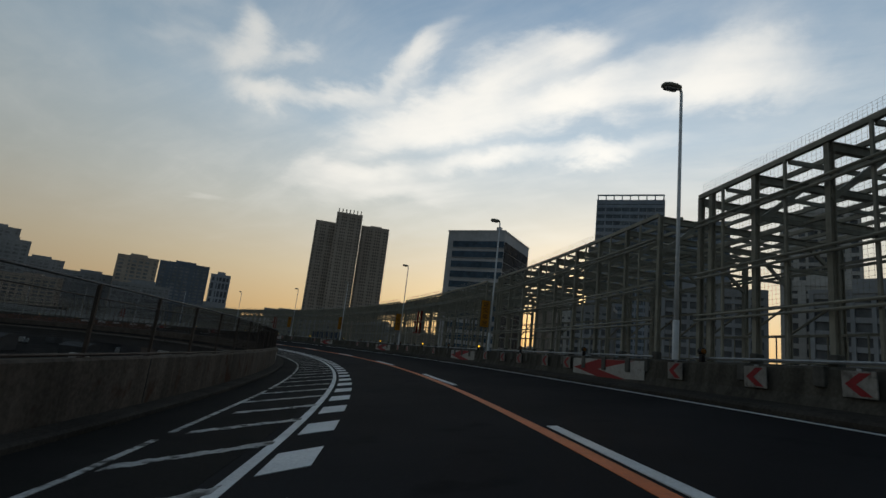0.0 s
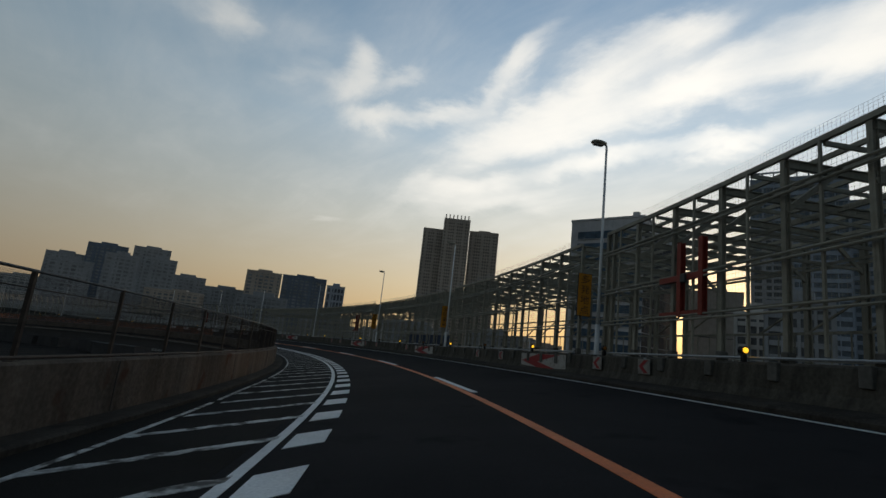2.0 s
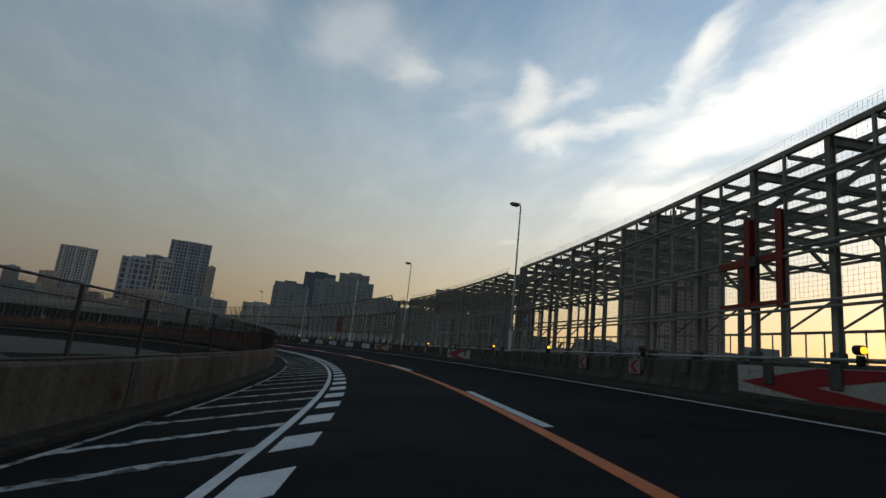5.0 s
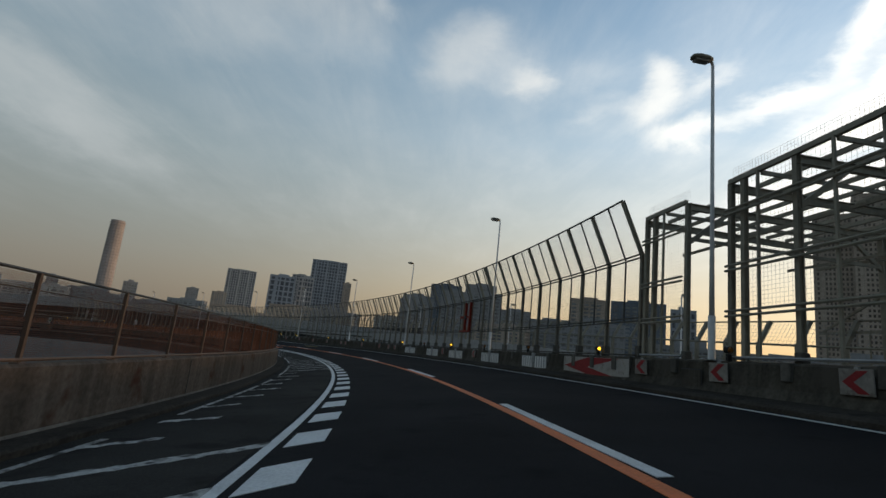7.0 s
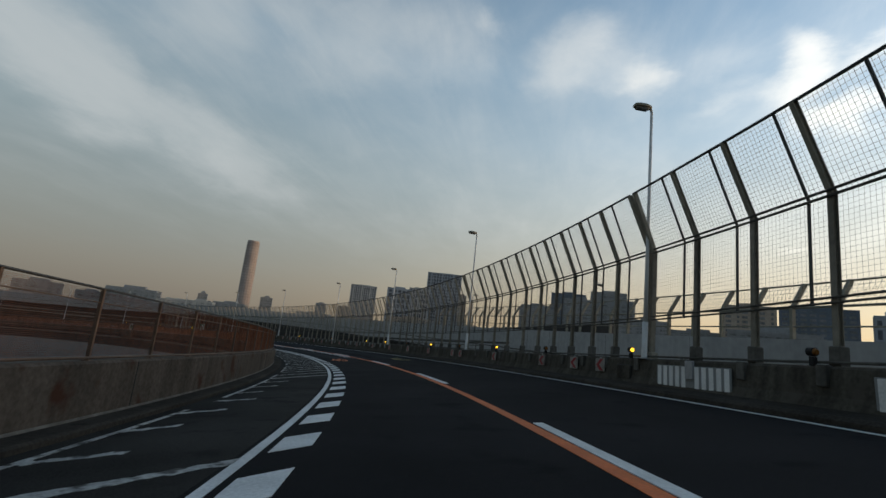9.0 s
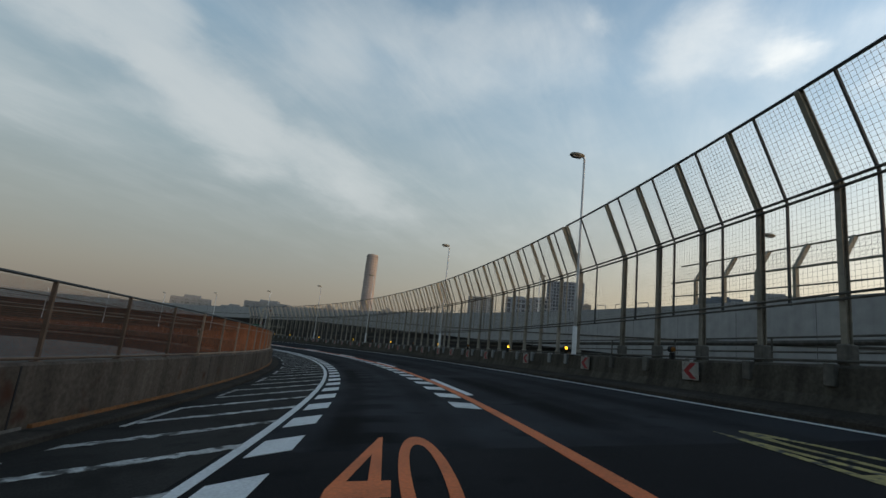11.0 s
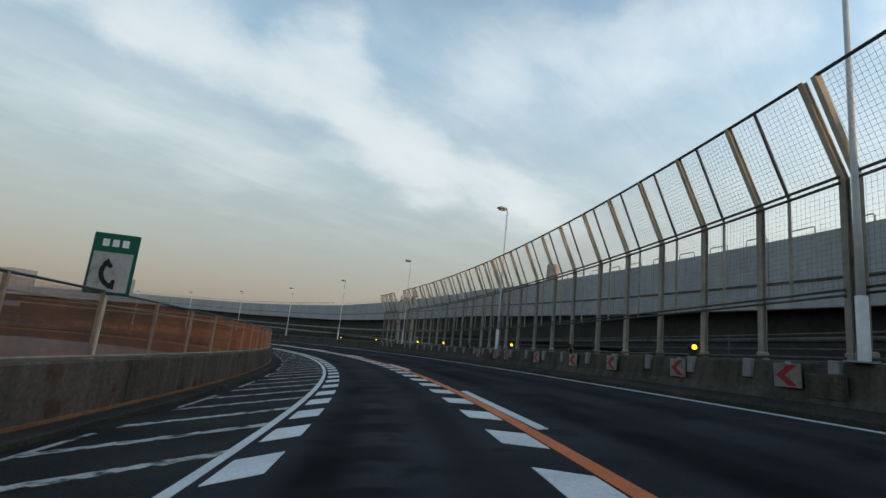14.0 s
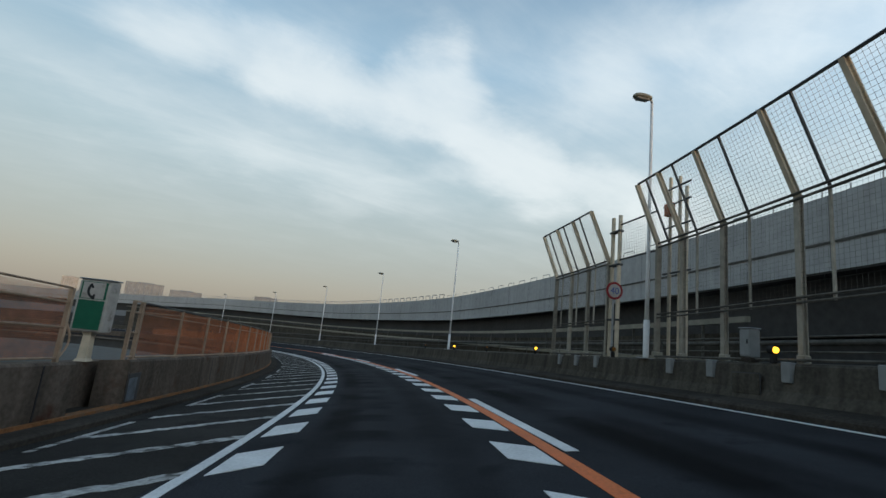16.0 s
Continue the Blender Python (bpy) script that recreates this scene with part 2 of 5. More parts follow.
def material(name, color, rough=0.7, metal=0.0, spread=0.12, grain=8.0, bump=0.15, blotch=0.6, stain=None, stain_at=0.62, varied=0.0,
             streaks=0.0, emission=0.0, spec=0.2):
    """Two scales of variation, a stain colour, fine relief; varied: change from piece to piece."""
    m = bpy.data.materials.new(name)
    m.use_nodes = True
    n, k = m.node_tree.nodes, m.node_tree.links
    b = n["Principled BSDF"]
    b.inputs["Roughness"].default_value, b.inputs["Metallic"].default_value = rough, metal
    b.inputs["Specular IOR Level"].default_value = spec
    tc = n.new("ShaderNodeTexCoord")
    geo = n.new("ShaderNodeNewGeometry")
    where = geo.outputs["Position"]
    fine = n.new("ShaderNodeTexNoise")
    fine.inputs["Scale"].default_value, fine.inputs["Detail"].default_value = grain, 6
    k.new(where, fine.inputs["Vector"])
    big = n.new("ShaderNodeTexNoise")
    big.inputs["Scale"].default_value, big.inputs["Detail"].default_value = blotch, 5
    k.new(where, big.inputs["Vector"])
    both = n.new("ShaderNodeMath")
    both.operation = "ADD"
    k.new(fine.outputs["Fac"], both.inputs[0])
    k.new(big.outputs["Fac"], both.inputs[1])
    val = n.new("ShaderNodeMapRange")
    val.inputs["From Min"].default_value, val.inputs["From Max"].default_value = 0.7, 1.3
    val.inputs["To Min"].default_value, val.inputs["To Max"].default_value = 1 - spread * 1.6, 1 + spread * 1.6
    k.new(both.outputs[0], val.inputs["Value"])
    last = val.outputs[0]
    if varied:
        info = n.new("ShaderNodeObjectInfo")
        r = n.new("ShaderNodeMapRange")
        r.inputs["To Min"].default_value, r.inputs["To Max"].default_value = 1 - varied, 1 + varied
        k.new(info.outputs["Random"], r.inputs["Value"])
        mul = n.new("ShaderNodeMath")
        mul.operation = "MULTIPLY"
        k.new(last, mul.inputs[0]), k.new(r.outputs[0], mul.inputs[1])
        last = mul.outputs[0]
    if streaks:
        st = n.new("ShaderNodeMapping")
        st.inputs["Scale"].default_value = (2.2, 2.2, 0.12)
        k.new(where, st.inputs[0])
        sn = n.new("ShaderNodeTexNoise")
        sn.inputs["Scale"].default_value, sn.inputs["Detail"].default_value = 1.6, 5
        k.new(st.outputs[0], sn.inputs["Vector"])
        sr = n.new("ShaderNodeMapRange")
        sr.inputs["From Min"].default_value, sr.inputs["From Max"].default_value = 0.35, 0.65
        sr.inputs["To Min"].default_value, sr.inputs["To Max"].default_value = 1 - streaks, 1
        k.new(sn.outputs["Fac"], sr.inputs["Value"])
        mul2 = n.new("ShaderNodeMath")
        mul2.operation = "MULTIPLY"
        k.new(last, mul2.inputs[0]), k.new(sr.outputs[0], mul2.inputs[1])
        last = mul2.outputs[0]
    scale = n.new("ShaderNodeVectorMath")
    scale.operation = "SCALE"
    scale.inputs[0].default_value = color
    k.new(last, scale.inputs["Scale"])
    out = scale.outputs[0]
    if stain:
        s2 = n.new("ShaderNodeTexNoise")
        s2.inputs["Scale"].default_value, s2.inputs["Detail"].default_value = blotch * 3.1, 7
        k.new(where, s2.inputs["Vector"])
        rr = n.new("ShaderNodeMapRange")
        rr.inputs["From Min"].default_value, rr.inputs["From Max"].default_value = stain_at, stain_at + 0.12
        k.new(s2.outputs["Fac"], rr.inputs["Value"])
        mx = n.new("ShaderNodeMix")
        mx.data_type = "RGBA"
        mx.inputs["B"].default_value = (*stain, 1)
        k.new(rr.outputs[0], mx.inputs["Factor"]), k.new(out, mx.inputs["A"])
        out = mx.outputs["Result"]
    k.new(out, b.inputs["Base Color"])
    if bump:
        bp = n.new("ShaderNodeBump")
        bp.inputs["Strength"].default_value, bp.inputs["Distance"].default_value = bump, 0.02
        k.new(fine.outputs["Fac"], bp.inputs["Height"]), k.new(bp.outputs[0], b.inputs["Normal"])
    if emission:
        b.inputs["Emission Color"].default_value, b.inputs["Emission Strength"].default_value = (*color, 1), emission
    return m


ASPHALT = material("asphalt", (0.0195, 0.0193, 0.0205), 0.95, spec=0.05, spread=0.22, grain=60, bump=0.35, blotch=0.35, stain=(0.011, 0.011, 0.0125), stain_at=0.6)
ASPHALT_OLD = material("worn_asphalt", (0.0185, 0.0178, 0.0165), 0.95, spec=0.05, spread=0.22, grain=50, bump=0.4, blotch=0.5, stain=(0.016, 0.0152, 0.0145), stain_at=0.55)
PAINT = material("road_paint_white", (0.64, 0.64, 0.63), 0.6, spread=0.12, grain=30, bump=0.2, blotch=1.5, varied=0.05)
PAINT_WORN = material("worn_road_paint", (0.40, 0.395, 0.375), 0.7, spread=0.28, grain=25, bump=0.3, blotch=1.6, stain=(0.05, 0.05, 0.047), stain_at=0.50, varied=0.15)
ORANGE = material("road_paint_orange", (0.62, 0.145, 0.038), 0.6, spread=0.15, grain=30, bump=0.2, blotch=1.5)
CONCRETE_IN = material("inner_barrier_concrete", (0.122, 0.099, 0.080), 0.92, spec=0.08, spread=0.22, grain=14, bump=0.3, blotch=0.5, stain=(0.070, 0.034, 0.022), stain_at=0.585, streaks=0.35)
CONCRETE = material("barrier_concrete", (0.086, 0.078, 0.064), 0.9, spec=0.08, spread=0.2, grain=14, bump=0.3, blotch=0.5, stain=(0.075, 0.066, 0.056), stain_at=0.58, streaks=0.45)
KERB = material("kerb_concrete", (0.050, 0.044, 0.037), 0.92, spec=0.05, spread=0.24, grain=18, bump=0.35, blotch=0.8, stain=(0.034, 0.030, 0.026), stain_at=0.56)
RUSTY = material("rust_stained_kerb", (0.21, 0.095, 0.038), 0.9, spread=0.25, grain=16, bump=0.3, blotch=1.2, stain=(0.16, 0.10, 0.06), stain_at=0.52)
STEEL = material("painted_steel_grey", (0.27, 0.255, 0.205), 0.6, 0.0, spread=0.12, grain=6, bump=0.08, blotch=0.9, varied=0.08, streaks=0.15)
# lower fence posts: darker than the arms, shade put into the colour
FENCEPOST = material("weathered_shaded_post", (0.23, 0.21, 0.17), 0.65, spread=0.18, grain=6, bump=0.1, blotch=0.9, varied=0.1, streaks=0.3)
FENCEPOST_PALE = material("pale_fence_post", (0.31, 0.285, 0.235), 0.65, spread=0.16, grain=6, bump=0.1, blotch=0.9, varied=0.1, streaks=0.3)
BRACKET = material("dull_grey_bracket", (0.105, 0.10, 0.088), 0.75, spread=0.2, grain=9, bump=0.12, blotch=1.5, varied=0.15, streaks=0.3)
GALV = material("galvanised_steel", (0.30, 0.31, 0.315), 0.5, 0.35, spread=0.12, grain=9, bump=0.06, blotch=1.2, varied=0.06)
LAMPGREY = material("pale_grey_lamp_paint", (0.60, 0.605, 0.60), 0.5, spread=0.08, grain=6, bump=0.04, blotch=0.8, varied=0.06)
CREAM = material("cream_painted_steel", (0.56, 0.48, 0.36), 0.6, spread=0.1, grain=6, bump=0.08, blotch=0.9, varied=0.08, streaks=0.2)
DARKSTEEL = material("dark_steel", (0.06, 0.062, 0.062), 0.6, 0.1, spread=0.12, grain=8, bump=0.08)
RUST = material("rust_brown_steel", (0.36, 0.125, 0.055), 0.75, spread=0.25, grain=9, bump=0.15, blotch=1.1, varied=0.12)
# MESHDARK and RAILDARK hold the backlit darkness of the early bays
MESHDARK = material("backlit_dark_mesh", (0.040, 0.030, 0.026), 0.8, spread=0.25, grain=9, bump=0.1, blotch=1.1, varied=0.12)
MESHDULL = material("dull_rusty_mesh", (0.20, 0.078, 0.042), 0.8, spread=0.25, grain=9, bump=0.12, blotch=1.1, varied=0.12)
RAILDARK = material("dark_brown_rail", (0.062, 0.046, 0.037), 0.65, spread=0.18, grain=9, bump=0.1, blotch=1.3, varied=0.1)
RAILBROWN = material("brown_painted_rail", (0.13, 0.085, 0.06), 0.6, spread=0.15, grain=9, bump=0.1, blotch=1.3, varied=0.08)
FASCIA = material("soiled_pale_channel", (0.20, 0.185, 0.165), 0.8, spread=0.2, grain=6, bump=0.1, blotch=0.6, streaks=0.3)
WALLPALE = material("pale_wall_panels", (0.385, 0.39, 0.385), 0.75, spread=0.09, grain=3, bump=0.05, blotch=0.25, streaks=0.14, stain=(0.37, 0.375, 0.37), stain_at=0.58)
# near-black for joints and rims; below decks it also paints their shade
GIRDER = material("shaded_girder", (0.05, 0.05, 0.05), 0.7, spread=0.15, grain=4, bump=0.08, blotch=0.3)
REDPAINT = material("sign_red", (0.24, 0.018, 0.022), 0.5, spread=0.1, grain=10, bump=0.05)
DULLPLATE = material("grimy_sign_plate", (0.215, 0.20, 0.18), 0.6, spread=0.18, grain=10, bump=0.05, blotch=2, stain=(0.12, 0.105, 0.09), stain_at=0.56, varied=0.15)
WHITESIGN = material("sign_white", (0.34, 0.325, 0.30), 0.5, spread=0.1, grain=10, bump=0.05, blotch=2, stain=(0.2, 0.18, 0.155), stain_at=0.58)
YELLOWSIGN = material("sign_yellow", (0.46, 0.19, 0.012), 0.5, spread=0.08, grain=10, bump=0.03)
BLACK = material("black_paint", (0.015, 0.015, 0.016), 0.6, spread=0.1, grain=10, bump=0.03)
GREENSIGN = material("sign_green", (0.006, 0.085, 0.048), 0.45, spread=0.08, grain=10, bump=0.03)
BLUESIGN = material("sign_blue", (0.03, 0.06, 0.25), 0.45, spread=0.08, grain=10, bump=0.03)
BEACON_OFF = material("unlit_amber_lens", (0.20, 0.08, 0.015), 0.3, bump=0)
BEACON = material("amber_beacon", (1.0, 0.52, 0.03), 0.3, emission=2.2, bump=0)
CABINET = material("cabinet_grey", (0.20, 0.21, 0.21), 0.5, spread=0.08, grain=6, bump=0.04)
GROUND = material("harbour_water", (0.045, 0.045, 0.043), 0.65, spread=0.25, grain=0.3, bump=0, blotch=0.02, stain=(0.05, 0.056, 0.058), stain_at=0.5)

# ---------------------------------------------------------------- mesh helpers


class Mesh:
    def __init__(self):
        self.v, self.f = [], []

    def quad_strip(self, loops, closed=True, caps=True):
        """Loops of points of equal length, skinned in order."""
        s, n = len(self.v), len(loops[0])
        for lp in loops:
            self.v.extend(tuple(p) for p in lp)
        for i in range(len(loops) - 1):
            for j in range(n if closed else n - 1):
                a, b = s + i * n + j, s + i * n + (j + 1) % n
                self.f.append((a, b, b + n, a + n))
        if closed and caps:
            self.f.append(tuple(s + j for j in reversed(range(n))))
            e = s + (len(loops) - 1) * n
            self.f.append(tuple(e + j for j in range(n)))
        return self

    def box(self, x0, x1, y0, y1, z0, z1):
        return self.quad_strip([[(x0, y0, z), (x1, y0, z), (x1, y1, z), (x0, y1, z)] for z in (z0, z1)])

    def bevel_box(self, x0, x1, y0, y1, z0, z1, r=0.02):
        ring = lambda q, z: [(x0 + q, y0 + r + q, z), (x0 + r + q, y0 + q, z), (x1 - r - q, y0 + q, z), (x1 - q, y0 + r + q, z),
                             (x1 - q, y1 - r - q, z), (x1 - r - q, y1 - q, z), (x0 + r + q, y1 - q, z), (x0 + q, y1 - r - q, z)]
        return self.quad_strip([ring(r, z0), ring(0, z0 + r), ring(0, z1 - r), ring(r, z1)])

    def beam(self, a, b, w, h, up=(0, 0, 1)):
        """Straight bar of section w (sideways) by h from a to b."""
        a, b = Vector(a), Vector(b)
        ax = (b - a).normalized()
        side = ax.cross(Vector(up))
        side = side.normalized() if side.length > 1e-4 else Vector((1, 0, 0))
        top = side.cross(ax).normalized()
        o = [side * w / 2 + top * h / 2, -side * w / 2 + top * h / 2, -side * w / 2 - top * h / 2, side * w / 2 - top * h / 2]
        return self.quad_strip([[p + q for q in o] for p in (a, b)])

    def ibeam(self, a, b, w, h, up=(0, 0, 1), t=0.018):
        a, b = Vector(a), Vector(b)
        ax = (b - a).normalized()
        side = ax.cross(Vector(up)).normalized()
        top = side.cross(ax).normalized()
        pr = [(-w, h), (w, h), (w, h - t), (t / 2, h - t), (t / 2, -h + t), (w, -h + t), (w, -h), (-w, -h), (-w, -h + t), (-t / 2, -h + t), (-t / 2, h - t), (-w, h - t)]
        pr = [(p if abs(p) < w else math.copysign(w / 2, p), (q / 2 if abs(q) == h else math.copysign(h / 2 - t, q))) for p, q in pr]
        return self.quad_strip([[p + side * x + top * y for x, y in pr] for p in (a, b)])

    def tube(self, pts, r, n=8, r1=None):
        pts = [Vector(p) for p in pts]
        r1 = r if r1 is None else r1
        loops = []
        for i, p in enumerate(pts):
            d = (pts[min(i + 1, len(pts) - 1)] - pts[max(i - 1, 0)]).normalized()
            s = d.cross(Vector((0, 0, 1)) if abs(d.z) < 0.95 else Vector((1, 0, 0))).normalized()
            u = s.cross(d)
            q = r + (r1 - r) * i / max(1, len(pts) - 1)
            loops.append([p + (s * math.cos(2 * math.pi * j / n) + u * math.sin(2 * math.pi * j / n)) * q for j in range(n)])
        return self.quad_strip(loops)

    def extrude(self, pts, off):
        """A flat outline pushed along off."""
        off = Vector(off)
        s, n = len(self.v), len(pts)
        self.v.extend(tuple(p) for p in pts)
        self.v.extend(tuple(Vector(p) + off) for p in pts)
        self.f.append(tuple(s + j for j in reversed(range(n))))
        self.f.append(tuple(s + n + j for j in range(n)))
        for j in range(n):
            a, b = s + j, s + (j + 1) % n
            self.f.append((a, b, b + n, a + n))
        return self

    def data(self, name, mat, smooth=False):
        me = bpy.data.meshes.new(name)
        me.from_pydata(self.v, [], self.f)
        bm = bmesh.new()
        bm.from_mesh(me)
        bmesh.ops.recalc_face_normals(bm, faces=bm.faces)
        bm.to_mesh(me)
        bm.free()
        me.materials.append(mat)
        if smooth:
            me.polygons.foreach_set("use_smooth", [True] * len(me.polygons))
        return me


def part(name, mesh, mat, parent=None, label="", at=None, smooth=False):
    me = mesh if isinstance(mesh, bpy.types.Mesh) else mesh.data(name, mat, smooth)
    ob = new(name, me)
    if parent:
        ob.parent = parent
    if at is not None:
        ob.matrix_basis = at
    return tagged(ob, label=label)


def thing(name, label, category, m=None, group="", kind=""):
    ob = new(name)
    ob.empty_display_size = 0.2
    if m is not None:
        ob.matrix_basis = m
    return tagged(ob, label, category, group, kind)


def sweep(profile, th0, th1, step=0.01, place=spot):
    """A closed cross-section [(d, z), ...] carried round the bend."""
    n = max(2, int(math.ceil((th1 - th0) / step)))
    return Mesh().quad_strip([[place(d, th0 + (th1 - th0) * i / n, z) for d, z in profile] for i in range(n + 1)])


def at_bay(d, y, z):
    """Point in a bay's own frame (origin on the camera's line): d outward, y metres ahead along radius R+8, following bend and fall."""
    th = y / (R + 8.0)
    p = Vector(((R + d) * math.cos(th) - R, (R + d) * math.sin(th), G * R * th + BANK * d + z))
    return p


START, END = -0.45, 3.9

# ---------------------------------------------------------------- road, kerbs, barriers
ground = Mesh().box(-4500, 4500, -4500, 4500, -31, -30)
tagged(part("ground", ground, GROUND), "smooth grey harbour water and quays far below", "ground", kind="structure")
ASPHALT_GREY = material("greyer_asphalt", (0.031, 0.0328, 0.0365), 0.95, spec=0.05, spread=0.25, grain=60, bump=0.35, blotch=0.45, stain=(0.018, 0.019, 0.0215), stain_at=0.58)


def add_tracks(m, tracks, dark):
    """Rubbed-in tyre tracks that follow the bend at given offsets, broken up by noise."""
    n, k = m.node_tree.nodes, m.node_tree.links
    b = n["Principled BSDF"]
    paint = b.inputs["Base Color"].links[0].from_socket
    geo = n.new("ShaderNodeNewGeometry")
    flat_pos = n.new("ShaderNodeVectorMath")
    flat_pos.operation = "MULTIPLY"
    flat_pos.inputs[1].default_value = (1, 1, 0)
    k.new(geo.outputs["Position"], flat_pos.inputs[0])
    rad = n.new("ShaderNodeVectorMath")
    rad.operation = "LENGTH"
    k.new(flat_pos.outputs[0], rad.inputs[0])
    drift = n.new("ShaderNodeTexNoise")
    drift.inputs["Scale"].default_value, drift.inputs["Detail"].default_value = 0.35, 4
    k.new(geo.outputs["Position"], drift.inputs["Vector"])
    worn = n.new("ShaderNodeMapRange")
    worn.inputs["From Min"].default_value, worn.inputs["From Max"].default_value = 0.30, 0.56
    k.new(drift.outputs["Fac"], worn.inputs["Value"])
    plan = n.new("ShaderNodeSeparateXYZ")
    k.new(geo.outputs["Position"], plan.inputs[0])
    bearing = n.new("ShaderNodeMath")
    bearing.operation = "ARCTAN2"
    k.new(plan.outputs["Y"], bearing.inputs[0]), k.new(plan.outputs["X"], bearing.inputs[1])
    for off, half, depth, beat in tracks:
        away_from = n.new("ShaderNodeMath")
        away_from.operation = "SUBTRACT"
        k.new(rad.outputs["Value"], away_from.inputs[0])
        away_from.inputs[1].default_value = R + off
        side = n.new("ShaderNodeMath")
        side.operation = "ABSOLUTE"
        k.new(away_from.outputs[0], side.inputs[0])
        soft_edge = n.new("ShaderNodeMapRange")
        soft_edge.interpolation_type = "SMOOTHSTEP"
        soft_edge.inputs["From Min"].default_value, soft_edge.inputs["From Max"].default_value = half * 1.6, half * 0.3
        k.new(side.outputs[0], soft_edge.inputs["Value"])
        amount = n.new("ShaderNodeMath")
        amount.operation = "MULTIPLY"
        k.new(soft_edge.outputs[0], amount.inputs[0]), k.new(worn.outputs[0], amount.inputs[1])
        faint = n.new("ShaderNodeMath")
        faint.operation = "MULTIPLY"
        k.new(amount.outputs[0], faint.inputs[0])
        faint.inputs[1].default_value = depth
        if beat:
            # scrubbed-out markings that came round at an even distance
            turns = n.new("ShaderNodeMath")
            turns.operation = "MULTIPLY_ADD"
            k.new(bearing.outputs[0], turns.inputs[0])
            turns.inputs[1].default_value = 2 * math.pi / beat
            k.new(side.outputs[0], turns.inputs[2])
            swing = n.new("ShaderNodeMath")
            swing.operation = "COSINE"
            k.new(turns.outputs[0], swing.inputs[0])
            gate = n.new("ShaderNodeMapRange")
            gate.interpolation_type = "SMOOTHSTEP"
            gate.inputs["From Min"].default_value, gate.inputs["From Max"].default_value = -0.1, 0.35
            gate.inputs["To Min"].default_value, gate.inputs["To Max"].default_value = 0, depth
            k.new(swing.outputs[0], gate.inputs["Value"]), k.new(gate.outputs[0], faint.inputs[1])
        mx = n.new("ShaderNodeMix")
        mx.data_type = "RGBA"
        mx.inputs["B"].default_value = (*dark, 1)
        k.new(faint.outputs[0], mx.inputs["Factor"]), k.new(paint, mx.inputs["A"])
        paint = mx.outputs["Result"]
    k.new(paint, b.inputs["Base Color"])


add_tracks(ASPHALT_GREY, ((-0.45, 0.27, 0.9, 0), (0.0, 0.36, 0.75, 0.0128), (1.0, 0.25, 0.45, 0), (3.3, 0.36, 0.95, 0), (3.95, 0.28, 0.6, 0), (5.3, 0.3, 0.6, 0)), (0.0065, 0.0065, 0.0073))
tagged(part("road_section", sweep([(-5.0, 0), (6.85, 0), (6.85, -0.35), (-5.0, -0.35)], 1.44, END), ASPHALT_GREY),
       "bluish-grey asphalt expressway deck darkened by tyres", "road", kind="structure")
road = tagged(part("road", sweep([(-5.0, 0), (6.85, 0), (6.85, -0.35), (-5.0, -0.35)], START, 1.44), ASPHALT),
              "dark smooth asphalt expressway deck on a banked bend", "road", kind="structure")
ASPHALT_PALE = material("bleached_asphalt", (0.036, 0.034, 0.031), 0.95, spec=0.05, spread=0.28, grain=50, bump=0.4, blotch=0.5, stain=(0.024, 0.0225, 0.021), stain_at=0.55)
part("shoulder", sweep([(-4.75, 0.004), (-1.62, 0.004), (-1.62, -0.05), (-4.75, -0.05)], START, 0.80), ASPHALT_OLD, road, "older greyer asphalt of the hatched shoulder")
part("shoulder", sweep([(-4.75, 0.004), (-1.62, 0.004), (-1.62, -0.05), (-4.75, -0.05)], 0.80, END), ASPHALT_PALE, road, "bleached old asphalt of the hatched shoulder")
kerb_l = sweep([(-4.75, -0.1), (-3.95, -0.1), (-3.95, 0.07), (-4.0, 0.10), (-4.75, 0.12)], START, END)
tagged(part("kerb_inner", kerb_l, KERB), "dirty brown concrete kerb at the barrier's foot", "kerb", kind="structure")
tagged(part("kerb_nosing", sweep([(-4.50, 0.10), (-4.40, 0.10), (-4.40, 0.145), (-4.50, 0.16)], 0.82, 1.449), FASCIA),
       "pale dusty ledge along the barrier's foot", "kerb", kind="structure")
tagged(part("kerb_edge_strip", sweep([(-4.52, 0.10), (-4.36, 0.10), (-4.36, 0.155), (-4.52, 0.17)], 1.45, END), RUSTY),
       "rust-orange stained strip along the barrier's foot", "kerb", kind="structure")
tagged(part("kerb_outer", sweep([(6.85, -0.3), (7.75, -0.3), (7.75, 0.16), (6.93, 0.13), (6.85, 0.08)], START, END), KERB),
       "raised concrete kerb beside the outer edge line", "kerb", kind="structure")
bar_r = tagged(part("barrier_outer", sweep([(7.52, 0.1), (8.3, 0.1), (8.3, 0.86), (7.74, 0.86), (7.70, 0.82), (7.64, 0.35)], START, END), CONCRETE),
               "weathered grey concrete parapet on the outer side", "barrier", kind="structure")
bar_l = tagged(part("barrier_inner", sweep([(-4.95, -0.6), (-4.42, -0.6), (-4.42, 0.90), (-4.46, 0.94), (-4.95, 0.94)], START, 2.083), CONCRETE_IN),
               "stained grey concrete parapet on the inner side", "barrier", kind="structure")
tagged(part("barrier_inner_recess", sweep([(-5.5, -0.6), (-5.1, -0.6), (-5.1, 0.92), (-5.5, 0.94)], 2.074, 2.103), CONCRETE_IN),
       "set-back concrete parapet of the telephone bay", "barrier", kind="structure")
tagged(part("recess_floor", sweep([(-5.15, -0.2), (-4.70, -0.2), (-4.70, 0.122), (-5.15, 0.13)], 2.0832, 2.0953), KERB),
       "dirty concrete floor of the telephone bay", "kerb", kind="structure")
